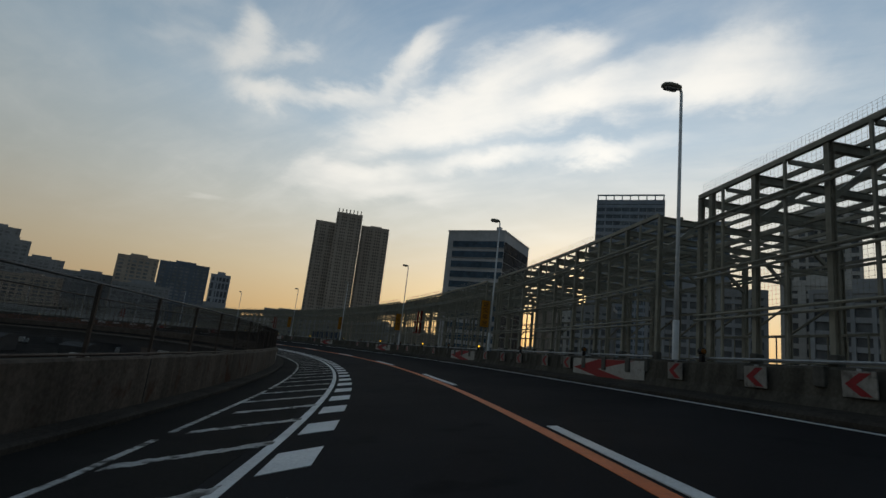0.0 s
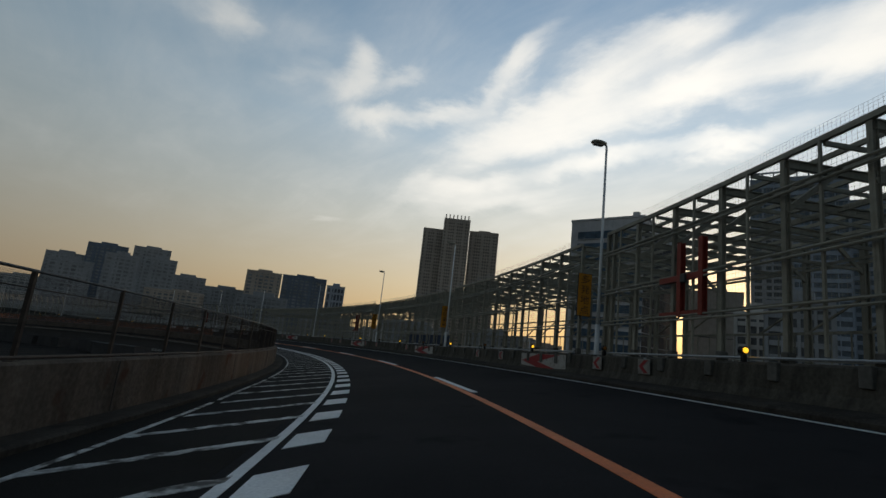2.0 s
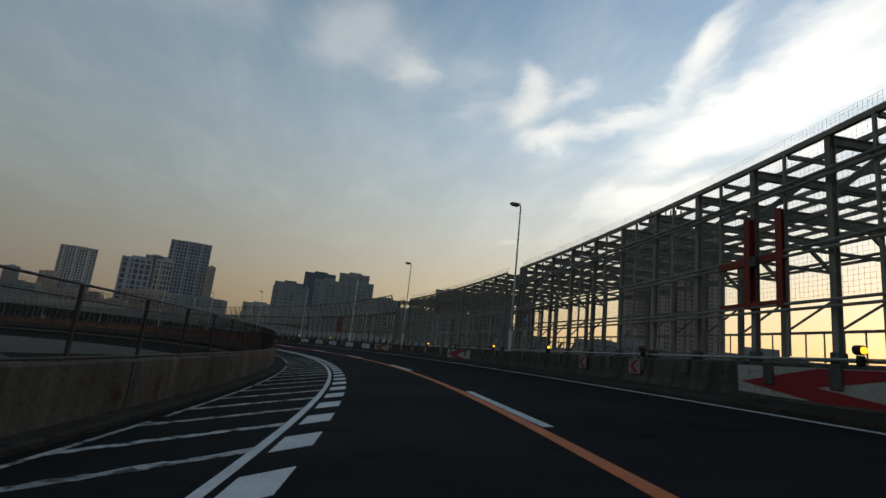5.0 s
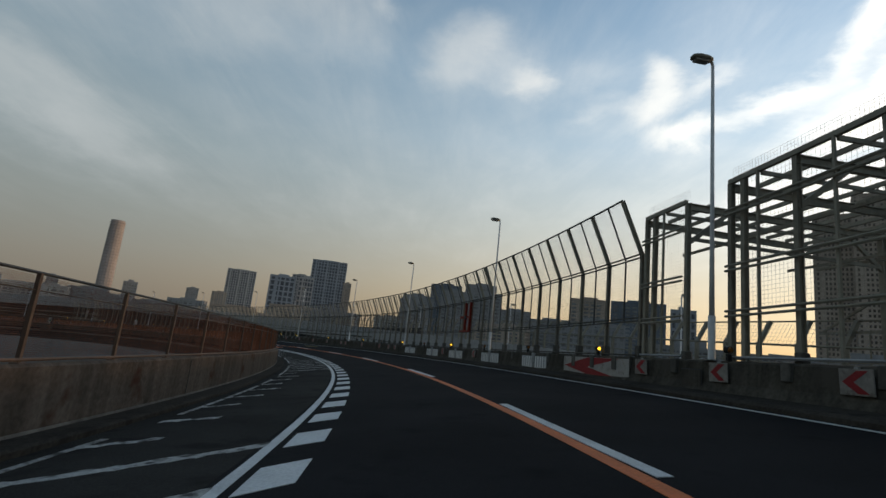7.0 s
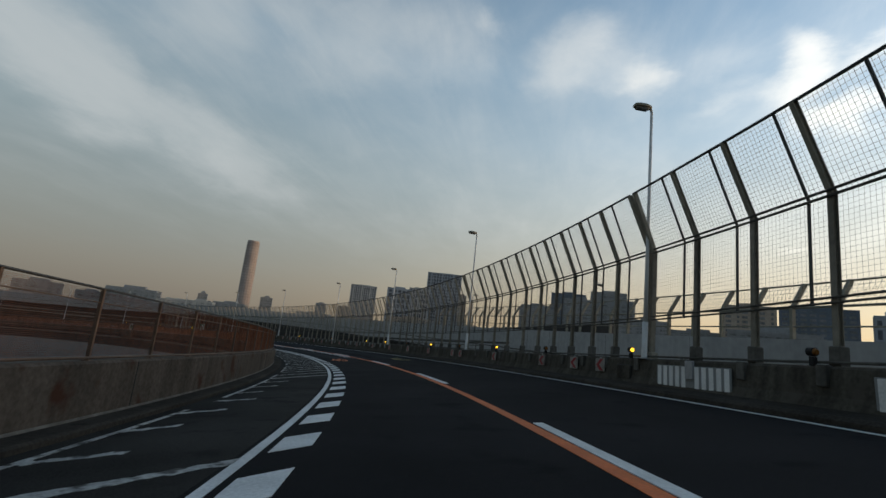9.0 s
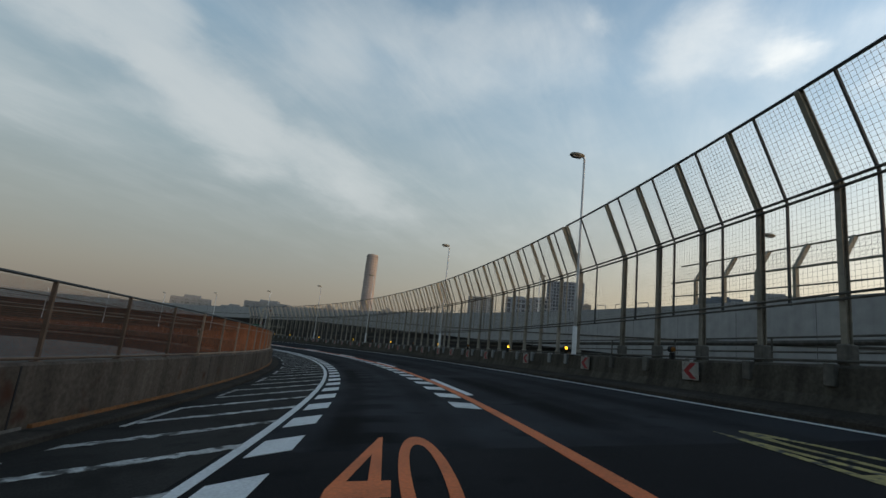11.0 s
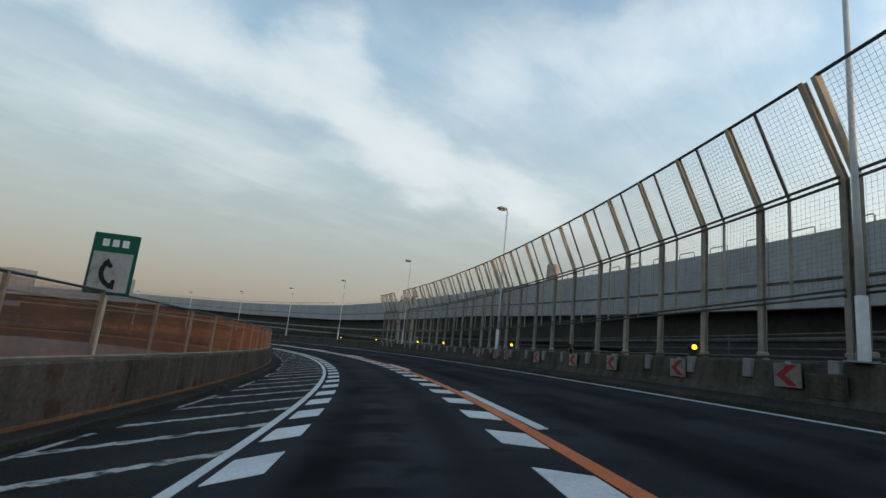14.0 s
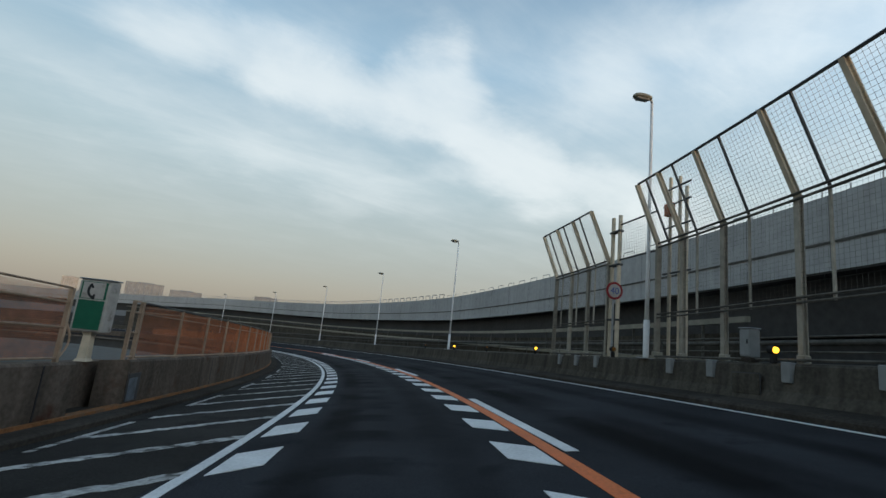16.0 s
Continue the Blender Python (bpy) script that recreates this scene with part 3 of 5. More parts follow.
tagged(part("barrier_inner_far", sweep([(-4.95, -0.6), (-4.42, -0.6), (-4.42, 0.90), (-4.46, 0.94), (-4.95, 0.94)], 2.0955, END), CONCRETE_IN),
       "stained grey concrete parapet beyond the telephone bay", "barrier", kind="structure")
tagged(part("deck_fascia", sweep([(-5.2, -0.74), (-4.95, -0.74), (-4.95, -0.55), (-5.2, -0.55)], START, END), FASCIA),
       "pale drain channel along the deck's inner edge", "deck edge", kind="structure")
# shade under the deck is put into the girder's dark colour
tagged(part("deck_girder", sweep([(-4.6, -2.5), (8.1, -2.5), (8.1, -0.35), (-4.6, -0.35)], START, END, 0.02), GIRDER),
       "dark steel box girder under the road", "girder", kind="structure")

# ---- painted lines
def inset(th):
    """How far the shoulder's line stands in towards the lane at the start of the bend."""
    return float(np.interp(th, [0.15, 0.55, 0.80], [0.085, 0.055, 0.0]))


def lane(d, th, z=0.0):
    """The lane is a little narrower at the start of the bend."""
    return spot(d + (inset(th) if d < 0 else -0.6 * float(np.interp(th, [0.15, 0.40], [0.085, 0.0]))), th, z)


tagged(part("line_left", sweep([(-1.56, 0.006), (-1.435, 0.006), (-1.435, -0.01), (-1.56, -0.01)], START, END, place=lane), PAINT), "solid white line at the hatched shoulder", "lane line", kind="structure")
tagged(part("line_orange", sweep([(2.01, 0.006), (2.19, 0.006), (2.19, -0.01), (2.01, -0.01)], START, END, place=lane), ORANGE), "solid orange no-crossing lane line", "lane line", kind="structure")
tagged(part("line_edge", sweep([(6.63, 0.006), (6.72, 0.006), (6.72, -0.01), (6.63, -0.01)], START, END), PAINT), "thin white outer edge line", "lane line", kind="structure")


def slab(d0, d1, y0, y1, skew=0.0, top=0.008, rag=0.0, n=1, seed=0):
    """Thin painted patch in a bay frame; skew moves the outer end ahead, rag roughens its edges."""
    rnd = random.Random(seed)
    lo, hi = [], []
    for i in range(n + 1):
        f = i / n
        d = d0 + (d1 - d0) * f
        lo.append((d, y0 + skew * f + rnd.uniform(-rag, rag)))
        hi.append((d, y1 + skew * f + rnd.uniform(-rag, rag)))
    m = Mesh()
    loops = []
    for (d, a), (_, b) in zip(lo, hi):
        loops.append([at_bay(d, a, top), at_bay(d, b, top), at_bay(d, b, -0.01), at_bay(d, a, -0.01)])
    return m.quad_strip(loops)


block = slab(-1.34, -0.92, 0, 0.98, 0.40).data("marking_block", PAINT)
stops = [-0.146, 0.0341, 0.145, 0.2649, 0.3922, 0.5244, 0.8585, 0.990, 1.1133, 1.2377, 1.3014, 1.6204, 1.7364, 1.8666, 1.9301, 1.9942, 2.0584, 2.72]
BLOCKS = []
for a, b in zip(stops[:-1], stops[1:]):
    n = round((b - a) / 0.0152)
    BLOCKS += [a + (b - a) * i / n for i in range(n)]
for th in BLOCKS:
    part("marking_block", block, None, road, at=seat_at(th, inset(th)))
block2 = slab(1.52, 1.97, 0.40, 1.38, -0.40).data("marking_block", PAINT)
stops = [1.4665, 1.6209, 1.686, 1.7378, 1.8013, 1.9292, 1.9949, 2.0587, 2.43]
for a, b in zip(stops[:-1], stops[1:]):
    n = round((b - a) / 0.0158)
    for i in range(n):
        part("marking_block", block2, None, road, at=seat_at(a + (b - a) * i / n))
dash = slab(2.24, 2.40, -6.0, 0).data("lane_dash", PAINT)
for th in (-0.05, 0.054, 0.157, 0.262, 0.374, 0.490, 0.606, 0.730, 0.853, 0.977, 1.088, 1.205, 1.311, 1.416, 1.530, 1.645, 1.754, 1.870, 1.990, 2.107, 2.22, 2.33, 2.44):
    part("lane_dash", dash, None, road, at=seat_at(th))

def hatch_out(th):
    return float(np.interp(th, [0.03, 0.06, 0.15, 0.235, 0.34], [-2.75, -2.95, -3.08, -3.12, -3.64]))


hatch = {}
for s in range(6):
    hatch[s] = slab(-3.6, -1.55, -1.9, -1.62, 1.96, rag=0.06, n=26, seed=s).data("hatch_stripe", PAINT_WORN)
    for far, name in ((-2.75, "short"), (-3.05, "medium"), (-3.4, "long")):
        run = -1.50 - far
        hatch[s, name] = slab(far, -1.50, -0.96 * run, -0.96 * run + 0.28, 0.96 * run, rag=0.055, n=18, seed=s).data("hatch_stripe", PAINT_WORN)
    hatch[s, "stub"] = slab(-3.6, -3.05 + 0.1 * (s % 3), -1.9, -1.68, 0.5, rag=0.07, n=9, seed=s).data("hatch_stripe", PAINT_WORN)
for i in range(-46, 135):
    th = 0.5405 + 0.01502 * i
    kind = i * 7 % 6
    if th < 0.34:
        kind = (kind, "short" if th < 0.075 else "medium" if th < 0.27 else "long")
    elif 0.955 < th < 1.09 or 1.195 < th < 1.30:
        kind = (kind, "stub")
    part("hatch_stripe", hatch[kind], None, road, at=seat_at(th, inset(th) * 0.8))
for i in range(150):
    a, b = -0.2 + 0.018 * i, -0.2 + 0.018 * (i + 1) - (0.004 if i % 3 == 1 else 0.0)
    if (a > 1.33 and i % 2) or (0.8 < a < 1.33 and i % 5 == 4):
        continue
    ha, hb = hatch_out(a), hatch_out(b)
    e = Mesh().quad_strip([[spot(ha - 0.045, a, 0.010), spot(ha + 0.045, a, 0.010), spot(ha + 0.045, a, -0.01), spot(ha - 0.045, a, -0.01)],
                           [spot(hb - 0.045, b, 0.010), spot(hb + 0.045, b, 0.010), spot(hb + 0.045, b, -0.01), spot(hb - 0.045, b, -0.01)]])
    part("hatch_edge", e, PAINT_WORN, road)


def lettering(text, size_x, size_y, name):
    """Built-in font as a flat mesh of that size, from its lower left corner, in x and y."""
    cu = bpy.data.curves.new(name, "FONT")
    cu.body = text
    ob = bpy.data.objects.new(name, cu)
    scene.collection.objects.link(ob)
    bpy.context.view_layer.update()
    me = bpy.data.meshes.new_from_object(ob.evaluated_get(bpy.context.evaluated_depsgraph_get()))
    bpy.data.objects.remove(ob)
    co = np.empty(len(me.vertices) * 3)
    me.vertices.foreach_get("co", co)
    co = co.reshape(-1, 3)
    co[:, :2] -= co[:, :2].min(0)
    co[:, :2] *= np.array((size_x, size_y)) / co[:, :2].max(0)
    me.vertices.foreach_set("co", co.ravel())
    return me


def road_text(text, th, d0, width, length, mat):
    me = lettering(text, width, length, "road_number")
    for v in me.vertices:
        v.co = at_bay(d0 + v.co.x, v.co.y, 0.009)
    me.materials.clear()
    me.materials.append(mat)
    part("road_number", me, None, road, "painted speed figure", at=seat_at(th))


road_text("40", 1.417, -0.36, 1.1, 4.0, ORANGE)
YELLOW_WORN = material("worn_yellow_paint", (0.30, 0.25, 0.09), 0.7, spread=0.3, grain=25, bump=0.2, blotch=2.0, stain=(0.04, 0.04, 0.038), stain_at=0.5)
road_text("40", 1.414, 4.25, 1.0, 4.4, YELLOW_WORN)
# ---------------------------------------------------------------- street lamps on the outer parapet
LAMPS = [-0.05, 0.0918, 0.210, 0.360, 0.507, 0.649, 0.818, 0.9832, 1.1105, 1.249, 1.384, 1.529, 1.671, 1.829, 1.970, 2.120, 2.280, 2.43, 2.58, 2.73, 2.88]
LAMP_TXT = "grey tapered steel street lamp standing on the concrete parapet"
lamp = thing("street_lamp", LAMP_TXT, "street lamp", seat_at(LAMPS[0], 7.75, 0.86), "street lamps along the bend")
part("base_sleeve", Mesh().tube([(0, 0, 0), (0, 0, 0.04), (0, 0, 0.05), (0, 0, 1.1)], 0.088, 10), LAMPGREY, lamp, smooth=True)
part("base_plate", Mesh().bevel_box(-0.2, 0.2, -0.2, 0.2, 0, 0.03, 0.008), GALV, lamp)
part("pole", Mesh().tube([(0, 0, 1.08), (0, 0, 3.0), (0, 0, 8.00)], 0.066, 12, 0.042), LAMPGREY, lamp, smooth=True)
arm = [(0, 0, 7.95), (-0.01, 0, 8.05), (-0.05, 0, 8.12), (-0.12, 0, 8.14)]
part("arm", Mesh().tube(arm, 0.04, 8), LAMPGREY, lamp, smooth=True)
head = Mesh()
loops = []
for f, w, h in ((0, 0.06, 0.05), (0.06, 0.12, 0.09), (0.25, 0.17, 0.12), (0.5, 0.18, 0.12), (0.68, 0.13, 0.09), (0.74, 0.05, 0.04)):
    x = -0.02 - f * 0.85
    loops.append([(x, w * math.cos(a), 8.14 + (h if math.sin(a) > 0 else h * 0.55) * math.sin(a)) for a in [2 * math.pi * j / 12 for j in range(12)]])
head.quad_strip(loops)
lamp_head = part("head", head, STEEL, lamp, smooth=True)
part("lens", Mesh().bevel_box(-0.56, -0.14, -0.11, 0.11, 8.04, 8.095, 0.02), WHITESIGN, lamp_head, "frosted lamp cover")
for th in LAMPS[1:]:
    copy_thing(lamp, seat_at(th, 7.75, 0.86))

# ---------------------------------------------------------------- bent mesh fence
ELBOW, TOP = 4.15, 6.02


def wire_grid(a, b, c, d, nu, nv, r=0.004):
    """Crossed wires filling the quad a b c d (a-b along, a-d up)."""
    a, b, c, d = map(Vector, (a, b, c, d))
    m = Mesh()
    for i in range(nu + 1):
        f = i / nu
        m.tube([a.lerp(b, f), d.lerp(c, f)], r, 3)
    for i in range(nv + 1):
        f = i / nv
        m.tube([a.lerp(d, f), b.lerp(c, f)], r, 3)
    return m


def pipe_pair(d, z, w, r=0.035, gap=0.12):
    m = Mesh()
    for q in (0, gap):
        m.tube([at_bay(d, y, z + q) for y in (0, w / 2, w)], r, 6)
    return m


def make_fence_bay(w, paint, label, mid=0.25, pale=False):
    f = thing("fence_bay", label, "fence", seat_at(0), "bays of the bent mesh fence")
    post = Mesh()
    post.ibeam(at_bay(8.0, 0, 0.80), at_bay(8.0, 0, ELBOW + 0.05), 0.115, 0.125, (1, 0, 0))
    # post and arm colours differ to paint shaded foot and lit top
    post_paint = FENCEPOST_PALE if pale else FENCEPOST
    part("post", post, post_paint, f)
    part("arm", Mesh().ibeam(at_bay(8.0, 0, ELBOW), at_bay(7.2, 0, TOP), 0.105, 0.12, (1, 0, 0)), paint, f)
    half = 0.09 if pale else 0.115
    shoe = Mesh().bevel_box(8.0 - half, 8.0 + half, -half, half, BANK * 8 + 0.84, BANK * 8 + (1.02 if pale else 1.22), 0.02)
    part("post_shoe", shoe, post_paint if pale else BRACKET, f, "soiled post shoe")
    part("bracket", Mesh().bevel_box(7.60, 7.74, -0.11, 0.11, BANK * 7.7 + 0.50, BANK * 7.7 + 0.89, 0.015), CABINET if pale else BRACKET, f, "zinc-grey bracket on the parapet face")
    part("top_rail", Mesh().tube([at_bay(7.2, y, TOP) for y in (0, w / 2, w)], 0.035, 6), DARKSTEEL, f)
    part("elbow_rail", pipe_pair(7.9, ELBOW - 0.06, w, 0.03), BRACKET, f)
    part("lower_rail", pipe_pair(7.9, 2.02, w, 0.025, 0.1), BRACKET, f)
    part("foot_rail", Mesh().tube([at_bay(7.85, y, 0.93) for y in (0, w / 2, w)], 0.03, 6), BRACKET, f)
    part("mullion", Mesh().beam(at_bay(7.97, w * mid, 2.0), at_bay(7.97, w * mid, ELBOW), 0.045, 0.045, (1, 0, 0)), post_paint if pale else DARKSTEEL, f)
    part("mullion", Mesh().beam(at_bay(7.97, w * mid, ELBOW), at_bay(7.2, w * mid, TOP), 0.045, 0.045, (1, 0, 0)), DARKSTEEL, f)
    part("upper_mesh", wire_grid(at_bay(8.0, 0, ELBOW), at_bay(8.0, w, ELBOW), at_bay(7.2, w, TOP), at_bay(7.2, 0, TOP), int(w / 0.1), 20), GALV, f)
    part("lower_mesh", wire_grid(at_bay(8.0, 0, 2.1), at_bay(8.0, w, 2.1), at_bay(8.0, w, ELBOW), at_bay(8.0, 0, ELBOW), int(w / 0.1), 20, 0.0023), BRACKET, f)
    return f


def end_posts(th, paint):
    f = thing("fence_end", "paired end posts of the bent fence beside a lamp", "fence post", seat_at(th), "fence ends beside the lamps")
    p = Mesh().beam(at_bay(7.95, 0, 0.86), at_bay(7.95, 0, ELBOW), 0.1, 0.14, (1, 0, 0))
    # same split: shaded colour below the elbow, lighter arm above
    part("post", p, FENCEPOST, f)
    part("arm", Mesh().beam(at_bay(7.95, 0, ELBOW), at_bay(7.2, 0, TOP), 0.1, 0.12, (1, 0, 0)), paint, f)
    part("shoe", Mesh().bevel_box(7.85, 8.08, -0.12, 0.12, BANK * 8 + 0.84, BANK * 8 + 1.05, 0.02), STEEL, f)
    return f


FENCE_TXT = {0: "bent grey steel fence bay with fine wire mesh", 1: "bent cream-painted steel fence bay with wire mesh"}
POSTS = [[1.0085, 1.0235, 1.038, 1.053, 1.068, 1.083, 1.098, 1.1130],
         [1.115, 1.126, 1.1415, 1.153, 1.167, 1.179, 1.193, 1.207, 1.221, 1.235, 1.2485],
         [1.2505, 1.264, 1.2755, 1.2875, 1.2995, 1.3115, 1.3245, 1.3395, 1.354, 1.368, 1.3860],
         [1.388, 1.400, 1.4135, 1.427, 1.4405, 1.454, 1.4675, 1.481, 1.4945, 1.508, 1.5300],
         [1.532, 1.543, 1.556, 1.569, 1.582, 1.5935, 1.606, 1.6183, 1.6315, 1.6462, 1.6608, 1.668, 1.6740],
         [1.6762, 1.6855, 1.6967, 1.7084, 1.7207, 1.7345, 1.7452, 1.7594, 1.774, 1.7874, 1.7995, 1.811, 1.8300],
         [1.8320, 1.846, 1.859, 1.872, 1.885, 1.898, 1.9125, 1.9255, 1.939, 1.9535, 1.965, 1.9720],
         [1.974, 1.983, 1.9935, 2.008, 2.0205, 2.033, 2.046, 2.059, 2.072, 2.085, 2.100, 2.111, 2.1185],
         [2.1395, 2.150, 2.160, 2.1695]]
made = {}
for run in POSTS:
    key = 0 if run[0] < 1.5 else 1
    for a, b in zip(run[:-1], run[1:]):
        mid = 0.45 if a < 1.1 else 0.25 if a < 1.25 else 0.6 if a < 1.66 else 0.48 if a < 1.82 else 0.6
        look_up = (round((b - a) * (R + 8), 1), key, mid)
        if look_up not in made:
            made[look_up] = make_fence_bay((b - a) * (R + 8), (STEEL, CREAM)[key], FENCE_TXT[key], mid, key == 1)
            made[look_up].matrix_basis = seat_at(a)
        else:
            copy_thing(made[look_up], seat_at(a))
    end_posts(run[-1], (STEEL, CREAM)[key])

# ---------------------------------------------------------------- steel shed frame beyond the parapet
ROOF = 5.32


def flat_z(d, z):
    return z - BANK * (d - 8.0)


def frame_column(y=0.0):
    return Mesh().ibeam(at_bay(8.0, y, 0.84), at_bay(8.0, y, ROOF), 0.115, 0.135, (1, 0, 0))


def roof_run(f, w, d0):
    """Purlins, ties and the far side, from d0 outward."""
    for d in (8.75, 9.5, 10.25, 11.0, 11.75, 12.5, 13.25, 14.0):
        if d > d0:
            part("purlin", Mesh().beam(at_bay(d, 0, flat_z(d, ROOF + 0.03)), at_bay(d, w, flat_z(d, ROOF + 0.03)), 0.07, 0.11), STEEL, f)
    for d in (9.3, 11.3, 13.3):
        if d > d0:
            part("tie_rail", Mesh().beam(at_bay(d, 0, flat_z(d, 4.3)), at_bay(d, w, flat_z(d, 4.3)), 0.06, 0.08), STEEL, f)
    for z in (4.5, 3.4, 2.3):
        part("far_rail", Mesh().beam(at_bay(14.5, 0, flat_z(14.5, z)), at_bay(14.5, w, flat_z(14.5, z)), 0.07, 0.09), STEEL, f)
    guard = Mesh()
    for i in range(3):
        y = w * (i + 0.5) / 3
        guard.beam(at_bay(14.4, y, flat_z(14.4, 0.3)), at_bay(14.4, y, flat_z(14.4, 2.3)), 0.035, 0.035, (1, 0, 0))
    guard.beam(at_bay(14.4, 0, flat_z(14.4, 1.35)), at_bay(14.4, w, flat_z(14.4, 1.35)), 0.04, 0.04)
    part("far_guard", guard, STEEL, f)


def make_frame_bay(w):
    f = thing("frame_bay", "bare grey steel shed frame bay with purlins and braces", "steel frame", seat_at(0), "bays of the bare steel shed frame")
    part("column", frame_column(), STEEL, f)
    part("column_shoe", Mesh().bevel_box(7.90, 8.10, -0.10, 0.10, BANK * 8 + 0.84, BANK * 8 + 1.08, 0.02), BRACKET, f, "soiled column shoe")
    part("bracket", Mesh().bevel_box(7.60, 7.74, -0.12, 0.12, BANK * 7.7 + 0.50, BANK * 7.7 + 0.88, 0.015), BRACKET, f, "zinc-grey bracket on the parapet face")
    part("roof_beam", Mesh().ibeam(at_bay(8.0, 0, ROOF - 0.12), at_bay(14.6, 0, flat_z(14.6, ROOF - 0.12)), 0.13, 0.2), STEEL, f)
    part("haunch", Mesh().beam(at_bay(8.0, 0, 4.1), at_bay(9.3, 0, flat_z(9.3, ROOF - 0.15)), 0.08, 0.12), STEEL, f)
    part("far_haunch", Mesh().beam(at_bay(14.6, 0, flat_z(14.6, 4.1)), at_bay(13.3, 0, flat_z(13.3, ROOF - 0.15)), 0.08, 0.12), STEEL, f)
    part("tie_beam", Mesh().beam(at_bay(8.0, 0, 4.25), at_bay(14.6, 0, flat_z(14.6, 4.25)), 0.07, 0.1), STEEL, f)
    part("half_beam", Mesh().beam(at_bay(8.0, w / 2, ROOF - 0.06), at_bay(14.6, w / 2, flat_z(14.6, ROOF - 0.06)), 0.06, 0.1), STEEL, f)
    part("far_column", Mesh().ibeam(at_bay(14.6, 0, -2.0), at_bay(14.6, 0, flat_z(14.6, ROOF)), 0.16, 0.18, (1, 0, 0)), STEEL, f)
    for z in (4.45, 3.03, 1.92):
        part("side_rail", pipe_pair(7.82, z, w, 0.033, 0.12), STEEL, f)
    part("foot_rail", Mesh().tube([at_bay(7.85, y, 0.95) for y in (0, w)], 0.035, 6), GALV, f)
    part("eaves_beam", Mesh().beam(at_bay(7.95, 0, ROOF + 0.02), at_bay(7.95, w, ROOF + 0.02), 0.1, 0.12), STEEL, f)
    part("mullion", Mesh().beam(at_bay(7.9, w / 2, 1.0), at_bay(7.9, w / 2, ROOF), 0.055, 0.055, (1, 0, 0)), STEEL, f)
    part("face_mesh", wire_grid(at_bay(7.93, 0, 2.05), at_bay(7.93, w, 2.05), at_bay(7.93, w, ROOF - 0.1), at_bay(7.93, 0, ROOF - 0.1), int(w / 0.1), 32, 0.0026), STEEL, f)
    roof_run(f, w, 8.0)
    part("brace", Mesh().beam(at_bay(14.55, 0, flat_z(14.5, 3.4)), at_bay(14.55, w, flat_z(14.5, 2.3)), 0.06, 0.06), STEEL, f)
    part("roof_mesh", wire_grid(at_bay(8.05, 0, ROOF + 0.1), at_bay(8.05, w, ROOF + 0.1), at_bay(8.05, w, ROOF + 0.4), at_bay(8.05, 0, ROOF + 0.4), int(w / 0.09), 4, 0.0026), GALV, f)
    return f


SECTIONS = [(-0.048, 0.0872), (0.1005, 0.2088), (0.2225, 0.3592), (0.3735, 0.5035), (0.518, 0.6505), (0.665, 0.8165), (0.830, 0.9805), (0.9925, 1.0066)]
before = None
for a, b in SECTIONS:
    n = max(1, round((b - a) / 0.0138))
    st = (b - a) / n
    bay = make_frame_bay(st * (R + 8))
    bay.matrix_basis = seat_at(a)
    for i in range(1, n):
        copy_thing(bay, seat_at(a + st * i))
    endp = thing("frame_end", "paired end columns of a bare steel frame section", "steel column", seat_at(b), "frame ends beside the lamps")
    part("column", frame_column(), STEEL, endp)
    part("column", frame_column(-0.42), STEEL, endp)
    part("roof_beam", Mesh().ibeam(at_bay(8.0, 0, ROOF - 0.12), at_bay(14.6, 0, flat_z(14.6, ROOF - 0.12)), 0.13, 0.2), STEEL, endp)
    if before is not None:
        link = thing("frame_link", "open roof link between two steel frame sections", "steel frame", seat_at(before), "frame ends beside the lamps")
        roof_run(link, (a - before) * (R + 8), 8.9)
    before = b

# ---------------------------------------------------------------- inner railing
def make_rail_bay(w, paint, wire, label):
    f = thing("railing_bay", label, "railing", seat_at(0), "bays of the brown inner railing")
    y1 = w * (R + 8) / (R - 4.6)
    part("post", Mesh().beam(at_bay(-4.62, 0, 0.92), at_bay(-4.62, 0, 2.03), 0.045, 0.05, (1, 0, 0)), paint, f)
    part("post_foot", Mesh().bevel_box(-4.68, -4.56, -0.06, 0.06, BANK * -4.62 + 0.935, BANK * -4.62 + 0.955, 0.005), paint, f)
    part("top_rail", Mesh().tube([at_bay(-4.62, y, 2.03) for y in (0, y1 / 2, y1)], 0.022, 6), DARKSTEEL, f, "dark top rail")
    part("middle_rail", Mesh().tube([at_bay(-4.62, y, 1.82) for y in (0, y1)], 0.009, 4), paint, f)
    part("foot_rail", Mesh().tube([at_bay(-4.6, y, 0.985) for y in (0, y1)], 0.024, 6), TANPOST if wire == RUST else paint, f, "rust-stained foot rail")
    part("mesh", wire_grid(at_bay(-4.66, 0, 1.02), at_bay(-4.66, y1, 1.02), at_bay(-4.66, y1, 2.0), at_bay(-4.66, 0, 2.0), 84, 40, 0.0015 if wire == MESHDARK else 0.0021), wire, f, "fine brown wire mesh")
    return f


